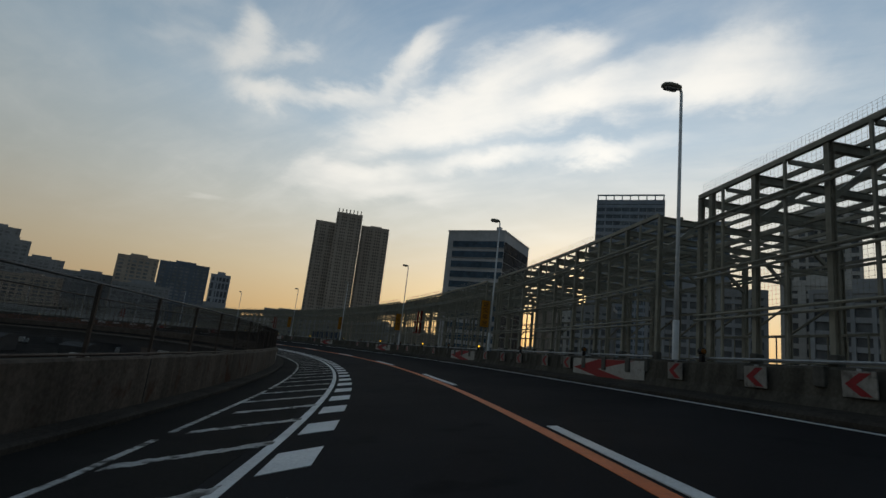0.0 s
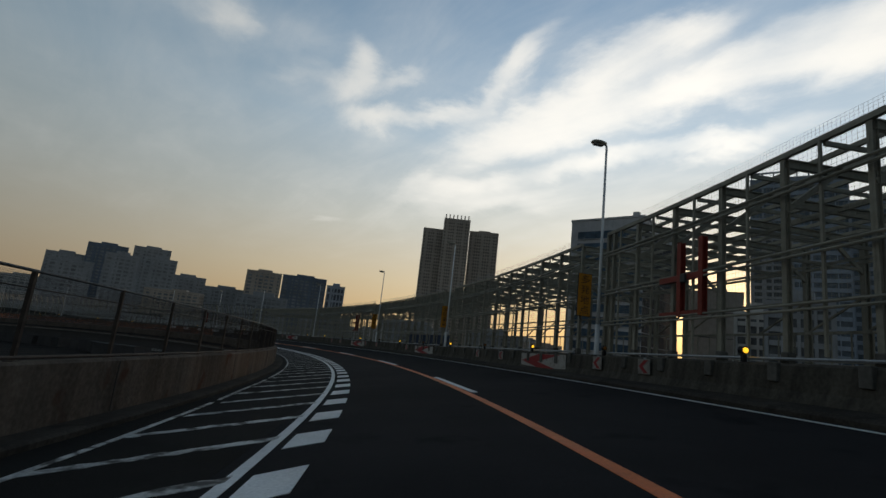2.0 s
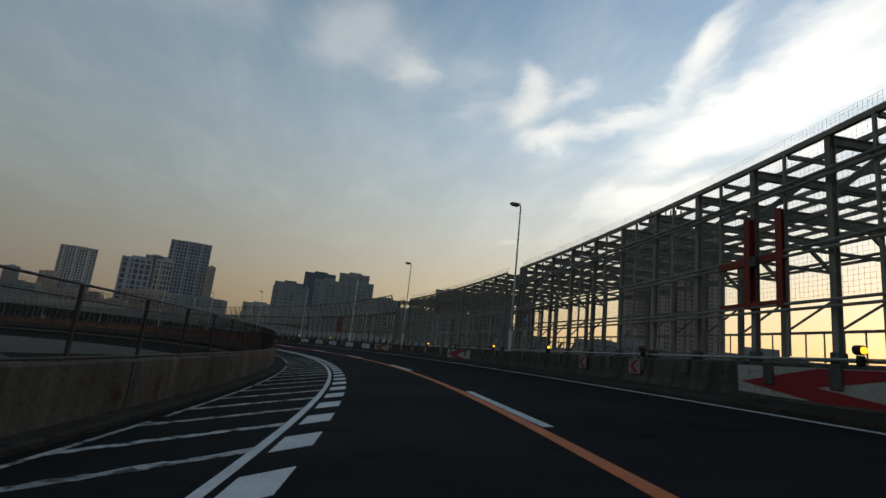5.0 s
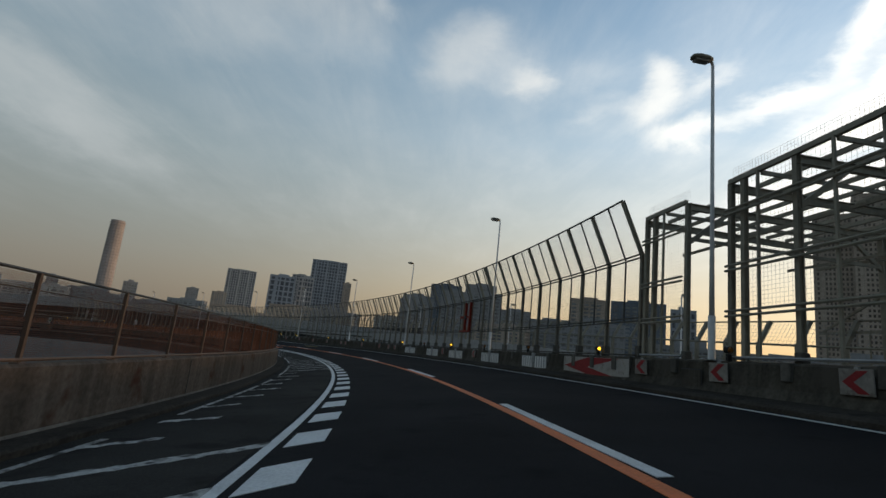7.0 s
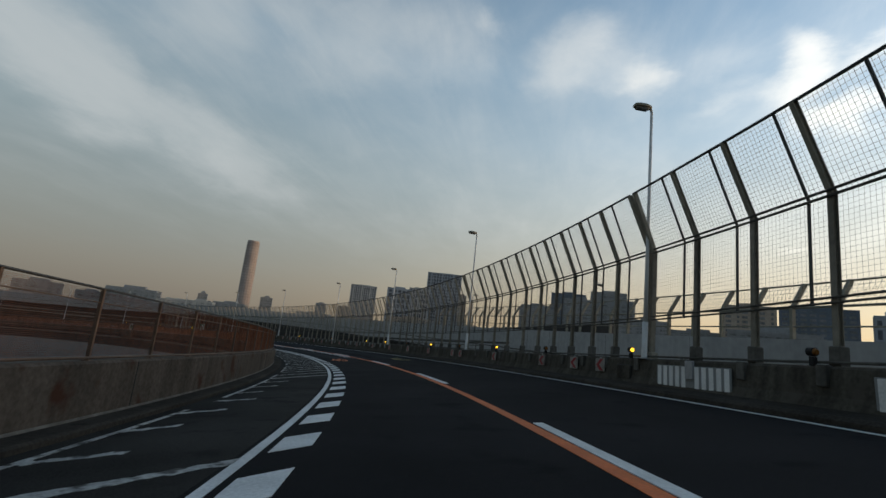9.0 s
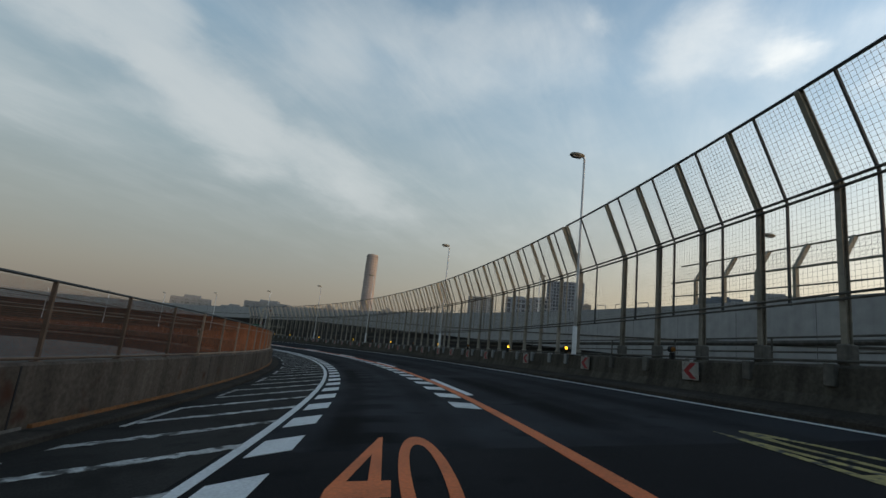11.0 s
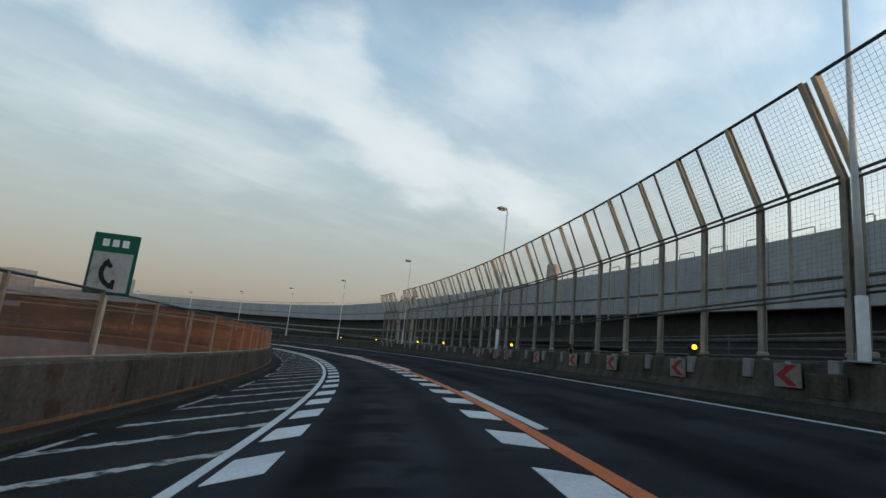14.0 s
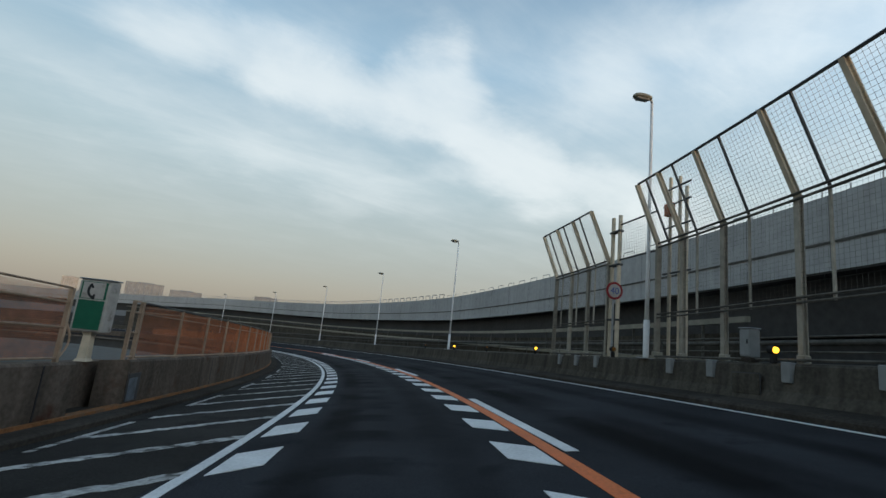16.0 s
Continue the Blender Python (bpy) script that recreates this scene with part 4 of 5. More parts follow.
TANPOST = material("tan_painted_post", (0.30, 0.215, 0.15), 0.65, spread=0.15, grain=9, bump=0.1, blotch=1.3, varied=0.08)
rst = 0.0162
# first bays are painted darker, as seen against the light
RAILS = ((0.88, RAILDARK, MESHDARK, "dark steel railing bay with backlit dark mesh on a concrete parapet"),
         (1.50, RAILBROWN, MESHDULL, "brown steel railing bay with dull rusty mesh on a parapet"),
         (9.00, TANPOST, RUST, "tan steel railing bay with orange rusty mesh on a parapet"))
made_rails = {}
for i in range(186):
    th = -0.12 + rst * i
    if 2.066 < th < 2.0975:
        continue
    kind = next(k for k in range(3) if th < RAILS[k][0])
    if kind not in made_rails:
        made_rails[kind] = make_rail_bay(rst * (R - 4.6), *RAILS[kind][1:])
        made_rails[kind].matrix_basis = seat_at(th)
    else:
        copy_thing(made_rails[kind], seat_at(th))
for a, b in ((2.0662, 2.0815), (2.0965, 2.0990)):
    q = thing("railing_end", "short tan railing beside the telephone bay", "railing", seat_at(a), "railing ends beside the telephone bay")
    w = (b - a) * (R - 4.6) * (R + 8) / (R - 4.6)
    for y in (0, w):
        part("post", Mesh().beam(at_bay(-4.62, y, 0.92), at_bay(-4.62, y, 2.03), 0.055, 0.06, (1, 0, 0)), TANPOST, q)
    for z in (2.03, 1.82, 1.45, 1.0):
        part("rail", Mesh().tube([at_bay(-4.62, y, z) for y in (0, w)], 0.018, 6), TANPOST, q)
    if w > 1:
        part("mesh", wire_grid(at_bay(-4.66, 0, 1.02), at_bay(-4.66, w, 1.02), at_bay(-4.66, w, 2.0), at_bay(-4.66, 0, 2.0), 80, 40, 0.0021), RUST, q)
        loop = [at_bay(-4.62, w + 0.02 + 0.20 * math.sin(t * math.pi / 8), 0.98 + 0.56 * t / 8) for t in range(9)]
        part("grab_loop", Mesh().tube(loop, 0.018, 6), TANPOST, q)

# ---------------------------------------------------------------- outer viaduct
def wall_top(th):
    return float(np.interp(th, [-0.5, 2.1, 2.25, 2.39, 2.64, 2.95, 3.3, 4.2], [-3.9, -4.1, -4.9, -5.7, -6.4, -6.6, -8.0, -10.0]))


def sweep_level(profile, th0, th1, step=0.015):
    n = int(math.ceil((th1 - th0) / step))
    return Mesh().quad_strip([[level(d, th0 + (th1 - th0) * i / n, wall_top(th0 + (th1 - th0) * i / n) + z) for d, z in profile] for i in range(n + 1)])


wall = tagged(part("viaduct_wall", sweep_level([(14.0, -2.5), (14.3, -2.5), (14.3, 0), (14.0, 0)], -0.4, 4.1), WALLPALE), "pale grey smooth panelled viaduct wall", "wall", kind="structure")
# deck underside, with its shade in the near-black colour
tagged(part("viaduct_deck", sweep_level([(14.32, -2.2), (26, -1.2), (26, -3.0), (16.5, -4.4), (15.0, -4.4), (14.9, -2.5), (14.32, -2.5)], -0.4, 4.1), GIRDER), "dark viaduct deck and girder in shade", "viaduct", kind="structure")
tagged(part("viaduct_far_wall", sweep_level([(25.6, -1.2), (26, -1.2), (26, 0.0), (25.6, 0.0)], -0.4, 4.1), WALLPALE), "pale far parapet of the upper viaduct", "wall", kind="structure")
tagged(part("lower_girder", sweep([(12.2, -0.35), (13.2, -0.35), (13.2, 0.42), (12.2, 0.42)], 1.42, 3.4), KERB), "grey service girder beside the parapet", "girder", kind="structure")
# added backing wall, dark to stand for shade below the viaduct
tagged(part("lower_back_wall", sweep([(15.5, -4.0), (16.0, -4.0), (16.0, 2.6), (15.5, 2.6)], 1.35, 3.9), GIRDER), "near-black backing wall added for the shade under the upper viaduct", "wall", kind="structure")
for z in (0.55, 1.3):
    tagged(part("service_pipe", Mesh().tube([spot(12.0, 1.40 + 0.02 * i, z) for i in range(90)], 0.08, 8), BRACKET), "long grey service pipe under the viaduct", "pipe")
for z in (1.05, 1.45):
    tagged(part("service_rail", Mesh().tube([spot(11.2, 1.42 + 0.02 * i, z) for i in range(90)], 0.03, 6), BRACKET), "thin grey guard rail along the service walk", "handrail")
post = Mesh().tube([(0, 0, 0.2), (0, 0, 1.45)], 0.028, 6).data("rail_post", BRACKET)
for i in range(44):
    tagged(part("rail_post", post, None, at=seat_at(1.43 + 0.03 * i, 11.2)), "thin grey post of the service walk's guard rail", "post", group="posts of the service walk")
tagged(part("service_walk", sweep([(10.9, 0.1), (12.1, 0.1), (12.1, 0.22), (10.9, 0.22)], 1.42, 3.4), KERB), "narrow concrete service walk beside the parapet", "walkway", kind="structure")


# side ramp that climbs beside the parapet below the viaduct
def ramp_rail(th):
    return float(np.interp(th, [2.10, 2.20, 2.29, 2.39, 2.50, 2.63, 2.80, 3.3], [2.13, 2.13, 2.16, 2.31, 2.55, 2.96, 3.78, 6.0]))


def ramp_edge(th):
    return float(np.interp(th, [2.10, 2.27, 2.32, 2.39, 2.50, 2.63, 2.80, 3.3], [0.50, 0.98, 1.17, 1.39, 1.67, 2.11, 2.77, 4.6]))


def sweep_ramp(d0, d1, low, high, th0=2.13, th1=3.2, n=70):
    ths = [th0 + (th1 - th0) * i / n for i in range(n + 1)]
    return Mesh().quad_strip([[spot(d0, th, low(th)), spot(d1, th, low(th)), spot(d1, th, high(th)), spot(d0, th, high(th))] for th in ths])


tagged(part("ramp_slab", sweep_ramp(12.3, 12.7, lambda th: ramp_edge(th) - 0.10, lambda th: ramp_edge(th) + 0.10), STEEL), "soiled pale slab edge of a climbing side ramp", "ramp", kind="structure")
tagged(part("ramp_wall", sweep_ramp(12.45, 12.7, lambda th: -0.5, lambda th: ramp_edge(th) - 0.10), CONCRETE), "brownish concrete side wall of the ramp", "wall", kind="structure")
tagged(part("ramp_parapet", sweep_ramp(12.75, 12.9, lambda th: ramp_edge(th) - 0.05, lambda th: ramp_rail(th) - 0.45), CONCRETE), "low brownish parapet of the side ramp", "barrier", kind="structure")
tagged(part("ramp_beam", sweep_ramp(12.3, 12.5, lambda th: ramp_rail(th) - 0.11, lambda th: ramp_rail(th) + 0.09), STEEL), "long soiled pale steel beam above the side ramp", "beam")
for i in range(34):
    th = 2.145 + 0.031 * i
    z0, z1 = ramp_edge(th) + 0.08, ramp_rail(th) - 0.10
    tagged(part("ramp_post", Mesh().tube([(0, 0, z0), (0, 0, z1)], 0.05, 6), BRACKET, at=seat_at(th, 12.42)), "short grey steel post between ramp slab and beam", "post", group="posts of the side ramp")
joint = Mesh().box(-0.005, 0.0, -0.008, 0.008, -2.45, -0.02).data("panel_joint", GIRDER)
for i in range(130):
    th = 0.9 + 0.0230 * i
    part("panel_joint", joint, None, wall, at=Matrix.Translation(level(14.0, th, wall_top(th))) @ Matrix.Rotation(th, 4, "Z"))
# dark strip standing in for the shadow gap along the wall
rib = sweep_level([(13.96, -1.62), (14.0, -1.62), (14.0, -1.54), (13.96, -1.54)], 1.0, 4.0)
part("rib", rib, BRACKET, wall)

# bent fence on the upper viaduct
uf = thing("viaduct_fence_bay", "grey bent steel fence bay on the upper viaduct", "fence", None, "bays of the upper viaduct's fence")
part("post", Mesh().beam((0, 0, -0.2), (0, 0, 1.1), 0.12, 0.14, (1, 0, 0)).beam((0, 0, 1.08), (0.55, 0, 2.0), 0.12, 0.14, (1, 0, 0)), STEEL, uf)
part("top_rail", Mesh().tube([(0.55, 0, 2.0), (0.55, 1.62, 2.0)], 0.035, 6), STEEL, uf)
part("elbow_rail", Mesh().tube([(0, 0, 1.1), (0, 1.62, 1.1)], 0.045, 6), STEEL, uf)
part("low_rail", Mesh().tube([(0, 0, 0.45), (0, 1.62, 0.45)], 0.03, 6), STEEL, uf)
part("mesh", wire_grid((0, 0, 1.1), (0, 1.62, 1.1), (0.55, 1.62, 2.0), (0.55, 0, 2.0), 10, 6, 0.004), GALV, uf)


def on_wall(th, d=14.1):
    return Matrix.Translation(level(d, th, wall_top(th))) @ Matrix.Rotation(th, 4, "Z")


uf.matrix_basis = on_wall(0.0)
for i in range(1, 138):
    copy_thing(uf, on_wall(0.01122 * i))
hoop = thing("hoop_rail", "small bent pipe hoop on top of the viaduct wall", "handrail", on_wall(1.56), "hoops along the viaduct wall")
part("hoop", Mesh().tube([(0, 0, -0.05), (0, 0, 0.20), (0, 0.05, 0.26), (0, 0.90, 0.26), (0, 0.95, 0.20), (0, 0.95, -0.05)], 0.022, 6), GALV, hoop)
for i in range(1, 64):
    copy_thing(hoop, on_wall(1.56 + 0.0132 * i))
tall = thing("hoop_rail", "tall bent pipe hoop on top of the viaduct wall", "handrail", on_wall(1.56 + 0.0132 * 64), "tall hoops along the viaduct wall")
part("hoop", Mesh().tube([(0, 0, -0.05), (0, 0, 0.40), (0, 0.08, 0.48), (0, 1.12, 0.48), (0, 1.2, 0.40), (0, 1.2, -0.05)], 0.045, 6), GALV, tall)
for i in range(65, 165):
    copy_thing(tall, on_wall(1.56 + 0.0132 * i))
for th in (0.10, 0.25, 0.40, 0.55, 0.70, 0.85, 1.00, 1.09, 1.243, 1.395, 1.545, 1.70):
    copy_thing(lamp, Matrix.Translation(level(19.0, th, -8.0)) @ Matrix.Rotation(th + math.pi, 4, "Z"))
SHEET = material("blue_sheeting", (0.045, 0.062, 0.105), 0.6, spread=0.15, grain=3, bump=0.1, blotch=0.4)
for a, b in ((0.60, 0.675),):
    tagged(part("blue_sheet_wall", sweep([(13.6, 0.0), (13.7, 0.0), (13.7, 1.65), (13.6, 1.65)], a, b), SHEET), "dark blue sheeted site wall behind the steel frame", "site wall")

# ---------------------------------------------------------------- signs and fittings on the outer parapet
def on_bar(th, z=0.6, d=7.60):
    """Pose on the parapet's face: x outward, y ahead along the fall, z up."""
    return seat_at(th, d, z) @ Matrix.Rotation(math.atan(G), 4, "X")


def chevron(mesh, y0, y1, z0, z1, x, stroke):
    """A left-pointing arrowhead stroke on the face (ahead is +y)."""
    m = (z0 + z1) / 2
    pts = [(x, y1, m), (x, y1 - (y1 - y0) * 0.55, z1), (x, y1 - (y1 - y0) * 0.55 - stroke, z1), (x, y1 - stroke, m), (x, y1 - (y1 - y0) * 0.55 - stroke, z0), (x, y1 - (y1 - y0) * 0.55, z0)]
    mesh.extrude([pts[0], pts[1], pts[2], pts[3]], (-0.004, 0, 0))
    mesh.extrude([pts[0], pts[3], pts[4], pts[5]], (-0.004, 0, 0))
    return mesh


small = thing("chevron_sign", "small white curve sign with a red chevron on the parapet", "road sign", on_bar(0.0545), "small chevron signs")
small_plate = part("plate", Mesh().bevel_box(-0.035, -0.008, -0.30, 0.30, -0.22, 0.22, 0.006), DULLPLATE, small)
part("chevron", chevron(Mesh(), -0.24, 0.24, -0.19, 0.19, -0.036, 0.2), REDPAINT, small_plate, "red chevron")
part("fixing", Mesh().box(-0.01, 0.03, -0.04, 0.04, 0.16, 0.26), GALV, small)
for th in (0.0705, 0.090, 0.1375, 0.1525, 0.174, 0.190, 0.2095, 0.286, 0.337, 0.357, 0.428, 0.455, 0.574, 0.642, 0.669, 0.736, 0.760, 0.904, 0.9315, 0.9563, 0.980, 1.003, 1.126, 1.172,
           1.2655, 1.2795, 1.301, 1.345, 1.388, 1.400, 1.440, 1.480, 1.520, 1.560, 1.600, 1.623, 1.647, 1.668, 1.6965, 1.719, 1.746, 1.766, 1.790, 1.811, 1.8385, 1.862, 1.8855, 1.905, 1.9295, 1.956, 1.967, 1.987):
    copy_thing(small, on_bar(th))
big = thing("chevron_board", "long white parapet board with a large red chevron", "road sign", on_bar(0.117, 0.42), "large chevron boards")
big_board = part("board", Mesh().bevel_box(-0.03, -0.006, -2.30, 2.30, -0.38, 0.38, 0.006), WHITESIGN, big)
arrow = Mesh()
arrow.extrude([(-0.031, 2.22, 0.04), (-0.031, 0.34, 0.37), (-0.031, -1.8, 0.37), (-0.031, 0.39, 0.03)], (-0.004, 0, 0))
arrow.extrude([(-0.031, 2.22, 0.04), (-0.031, 0.39, 0.03), (-0.031, -2.22, -0.34), (-0.031, -0.56, -0.37)], (-0.004, 0, 0))
part("chevron", arrow, REDPAINT, big_board, "big red chevron")
for y in (-1.45, 0.0, 1.45):
    part("bracket", Mesh().bevel_box(-0.07, 0.0, y - 0.12, y + 0.12, 0.02, 0.46, 0.012), BRACKET, big)
for th in (0.2400, 0.3915, 0.540, 0.690, 0.8765, 1.0245):
    copy_thing(big, on_bar(th, 0.42))
striped = thing("striped_panel", "dark parapet panel with upright white bars", "road marker", on_bar(1.063, 0.40), "striped marker panels")
stripe_panel = part("panel", Mesh().bevel_box(-0.03, -0.006, -1.38, 1.38, -0.33, 0.33, 0.006), CABINET, striped)
for i in range(11):
    if i == 5:
        continue
    y = -1.25 + 0.25 * i
    part("white_bar", Mesh().box(-0.035, -0.03, y - 0.075, y + 0.075, -0.31, 0.31), PAINT, stripe_panel)
part("bracket", Mesh().bevel_box(-0.08, 0, -0.14, 0.14, 0.0, 0.46, 0.012), GALV, striped)
for th in (1.106, 1.1515, 1.190, 1.2325):
    copy_thing(striped, on_bar(th, 0.40))
cover = thing("cover_plate", "plain grey hatch plate on the parapet face", "hatch", on_bar(0.987, 0.42), "hatch plates on the parapet")
part("plate", Mesh().bevel_box(-0.03, -0.004, -0.36, 0.36, -0.2, 0.2, 0.006), CONCRETE, cover)
part("rim", Mesh().box(-0.008, 0.0, -0.39, 0.39, -0.23, 0.23), GIRDER, cover)
for th in (0.507, 1.255, 1.675, 1.833, 1.975, 2.012, 2.092):
    copy_thing(cover, on_bar(th, 0.44))

beacon = thing("amber_beacon", "small lit amber warning beacon on the parapet", "warning light", seat_at(0.222, 7.74, 0.86), "amber warning beacons")
part("stem", Mesh().bevel_box(-0.05, 0.05, -0.05, 0.05, 0, 0.17, 0.01), BLACK, beacon)
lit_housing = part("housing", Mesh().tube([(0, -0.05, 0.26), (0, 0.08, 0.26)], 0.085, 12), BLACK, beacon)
part("lens", Mesh().quad_strip([[(q * math.cos(a), y, 0.26 + q * math.sin(a)) for a in [2 * math.pi * j / 14 for j in range(14)]] for y, q in ((-0.05, 0.062), (-0.08, 0.056), (-0.097, 0.036), (-0.103, 0.012))]), BEACON, lit_housing, "glowing amber lens", smooth=True)
dim = thing("amber_beacon", "small unlit amber warning beacon on the parapet", "warning light", seat_at(0.265, 7.74, 0.86), "amber warning beacons")
part("stem", Mesh().bevel_box(-0.05, 0.05, -0.05, 0.05, 0, 0.17, 0.01), BLACK, dim)
dim_housing = part("housing", Mesh().tube([(0, -0.05, 0.26), (0, 0.08, 0.26)], 0.085, 12), BLACK, dim)
part("lens", Mesh().tube([(0, -0.05, 0.26), (0, -0.085, 0.26)], 0.068, 12, 0.05), BEACON_OFF, dim_housing, "dark amber lens")
for th in (0.039, 0.311, 0.402, 0.498, 0.593, 0.688, 0.785, 0.835, 0.931, 1.024, 1.163, 1.254, 1.346, 1.440, 1.534, 1.580, 1.673, 1.767, 1.8595, 1.955, 2.042, 2.088, 2.1795, 2.271):
    copy_thing(beacon, seat_at(th, 7.74, 0.86))
for th in (0.084, 0.130, 0.176, 0.356, 0.450, 0.545, 0.640, 0.735, 0.885, 0.979, 1.071, 1.116, 1.209, 1.301, 1.393, 1.487, 1.627, 1.719, 1.811, 1.909, 2.005, 2.133, 2.227, 2.32):
    copy_thing(dim, seat_at(th, 7.74, 0.86))


def upright_sign(th, text):
    f = thing("warning_sign", "tall amber sign with black upright lettering", "road sign", seat_at(th, 7.93, 0.0) @ Matrix.Rotation(math.radians(6), 4, "Z"), "amber warning signs")
    board_part = part("board", Mesh().bevel_box(-0.30, 0.30, -0.02, 0.02, 2.36, 4.06, 0.015), YELLOWSIGN, f)
    part("rim", Mesh().box(-0.32, 0.32, 0.021, 0.05, 2.34, 4.08), DARKSTEEL, f)
    for i, ch in enumerate(text):
        me = lettering(ch, 0.40, 0.34, "character")
        for v in me.vertices:
            v.co = Vector((v.co.x - 0.20, -0.026, 3.66 - 0.41 * i + v.co.y))
        me.materials.clear()
        me.materials.append(BLACK)
        part("character", me, None, board_part, "black character")
    for z in (2.5, 3.9):
        part("bracket", Mesh().box(-0.05, 0.12, 0.05, 0.16, z, z + 0.08), GALV, f)


for th, text in ((0.221, "\u8ffd\u7a81\u4e8b\u6545"), (0.3705, "\u591a\u767a\u5730\u70b9"), (0.5155, "\u8ffd\u7a81\u4e8b\u6545"), (0.662, "\u591a\u767a\u5730\u70b9")):
    upright_sign(th, text)

REDSTEEL = material("red_oxide_steel", (0.22, 0.035, 0.022), 0.6, spread=0.15, grain=8, bump=0.1)


def red_frame(th, w):
    f = thing("sign_frame", "red oxide painted steel sign frame on the fence posts", "sign frame", seat_at(th), "red sign frames")
    for y in (0, w * 0.5):
        part("upright", Mesh().ibeam(at_bay(7.86, y, 2.0), at_bay(7.86, y, 4.1), 0.16, 0.16, (1, 0, 0)), REDSTEEL, f)
    part("crossbar", Mesh().beam(at_bay(7.84, -0.1, 3.08), at_bay(7.84, w, 3.08), 0.12, 0.16), REDSTEEL, f)
    part("crossbar", Mesh().beam(at_bay(7.84, -0.1, 2.1), at_bay(7.84, w, 2.1), 0.08, 0.1), REDSTEEL, f)
    part("clamp", Mesh().bevel_box(7.70 - 0.0, 7.80, w * 0.3, w * 0.42, BANK * 7.8 + 2.9, BANK * 7.8 + 3.15, 0.02), DARKSTEEL, f)


red_frame(1.141, 1.75)
red_frame(0.322, 1.75)
red_frame(0.70, 1.75)

# speed sign, cabinet and mast where the fence breaks off
limit = thing("speed_limit_sign", "round white speed limit sign with red rim on a pole", "road sign", seat_at(2.1345, 7.80, 0.86))
part("pole", Mesh().tube([(0, 0, 0), (0, 0, 2.5)], 0.035, 8), GALV, limit)
disc = lambda r, y0, y1: Mesh().quad_strip([[(r * math.cos(a), y, 2.2 + r * math.sin(a)) for a in [2 * math.pi * j / 28 for j in range(28)]] for y in (y0, y1)])
sign_rim = part("rim", disc(0.30, -0.065, -0.045), REDPAINT, limit, "red rim")
part("face", disc(0.225, -0.072, -0.064), WHITESIGN, sign_rim, "white face")
me = lettering("40", 0.30, 0.22, "figure")
for v in me.vertices:
    v.co = Vector((v.co.x - 0.15, -0.076, 2.09 + v.co.y))
me.materials.clear()
me.materials.append(BLUESIGN)
part("figure", me, None, sign_rim, "blue figures")
box = thing("control_cabinet", "grey steel control cabinet on the parapet", "cabinet", seat_at(2.093, 7.82, 0.86))
part("body", Mesh().bevel_box(-0.12, 0.12, -0.15, 0.15, 0.10, 0.70, 0.02), CABINET, box)
cab_door = part("door", Mesh().bevel_box(-0.135, -0.12, -0.13, 0.13, 0.14, 0.66, 0.006), CABINET, box)
part("handle", Mesh().box(-0.15, -0.135, -0.10, -0.075, 0.38, 0.47), BLACK, cab_door)
part("plinth", Mesh().box(-0.10, 0.10, -0.13, 0.13, 0, 0.10), KERB, box)
part("roof", Mesh().bevel_box(-0.14, 0.14, -0.17, 0.17, 0.70, 0.725, 0.01), GALV, box)
mast = thing("service_mast", "pair of cream steel masts with dark clamps", "mast", seat_at(2.1355, 8.05, 0.86))
for y in (0, 0.45):
    part("leg", Mesh().beam((0, y, 0), (0, y, 4.9), 0.1, 0.1, (1, 0, 0)), CREAM, mast)
for z in (1.2, 3.1, 4.3):
    part("clamp", Mesh().bevel_box(-0.09, 0.09, -0.1, 0.55, z, z + 0.07, 0.01), DARKSTEEL, mast, "dark clamp")
for z in (3.3, 4.55):
    part("panel_rail", Mesh().tube([(0, -2.0, z), (0, 0, z)], 0.03, 6), DARKSTEEL, mast)
part("mesh", wire_grid((0, -2.0, 3.3), (0, 0, 3.3), (0, 0, 4.55), (0, -2.0, 4.55), 20, 12), GALV, mast)
mast2 = thing("antenna_mast", "tall cream pipe mast with dark brackets behind the fence", "mast", seat_at(2.1135, 8.35, 0.3))
for y, h in ((0, 5.5), (0.3, 5.9), (0.75, 6.0)):
    part("pipe", Mesh().tube([(0, y, 0), (0, y, h)], 0.05, 8), CREAM, mast2)
for z in (3.0, 4.4, 5.1, 5.6):
    part("bracket", Mesh().tube([(-0.05, -0.25, z), (-0.05, 1.0, z)], 0.03, 6), DARKSTEEL, mast2)
part("box", Mesh().bevel_box(-0.16, 0.0, 0.5, 0.85, 4.75, 5.15, 0.03), RUST, mast2, "rusty bracket box")

# ---------------------------------------------------------------- emergency telephone on the inner side
def handset(mesh, cx, cz, s, y):
    """A telephone receiver: a bowed grip with a thick ear and mouth piece, leaning to the left."""
    def at(r, a):
        a = math.radians(a - 18)
        return (cx + s * (0.22 - r * math.cos(a)), y, cz + s * r * math.sin(a))
    for a in range(-58, 58, 12):
        mesh.extrude([at(0.31, a), at(0.43, a), at(0.43, a + 12), at(0.31, a + 12)], (0, -0.004, 0))
    for a in (-72, 50):
        mesh.extrude([at(0.20, a), at(0.45, a), at(0.45, a + 22), at(0.20, a + 22)], (0, -0.006, 0))
    return mesh


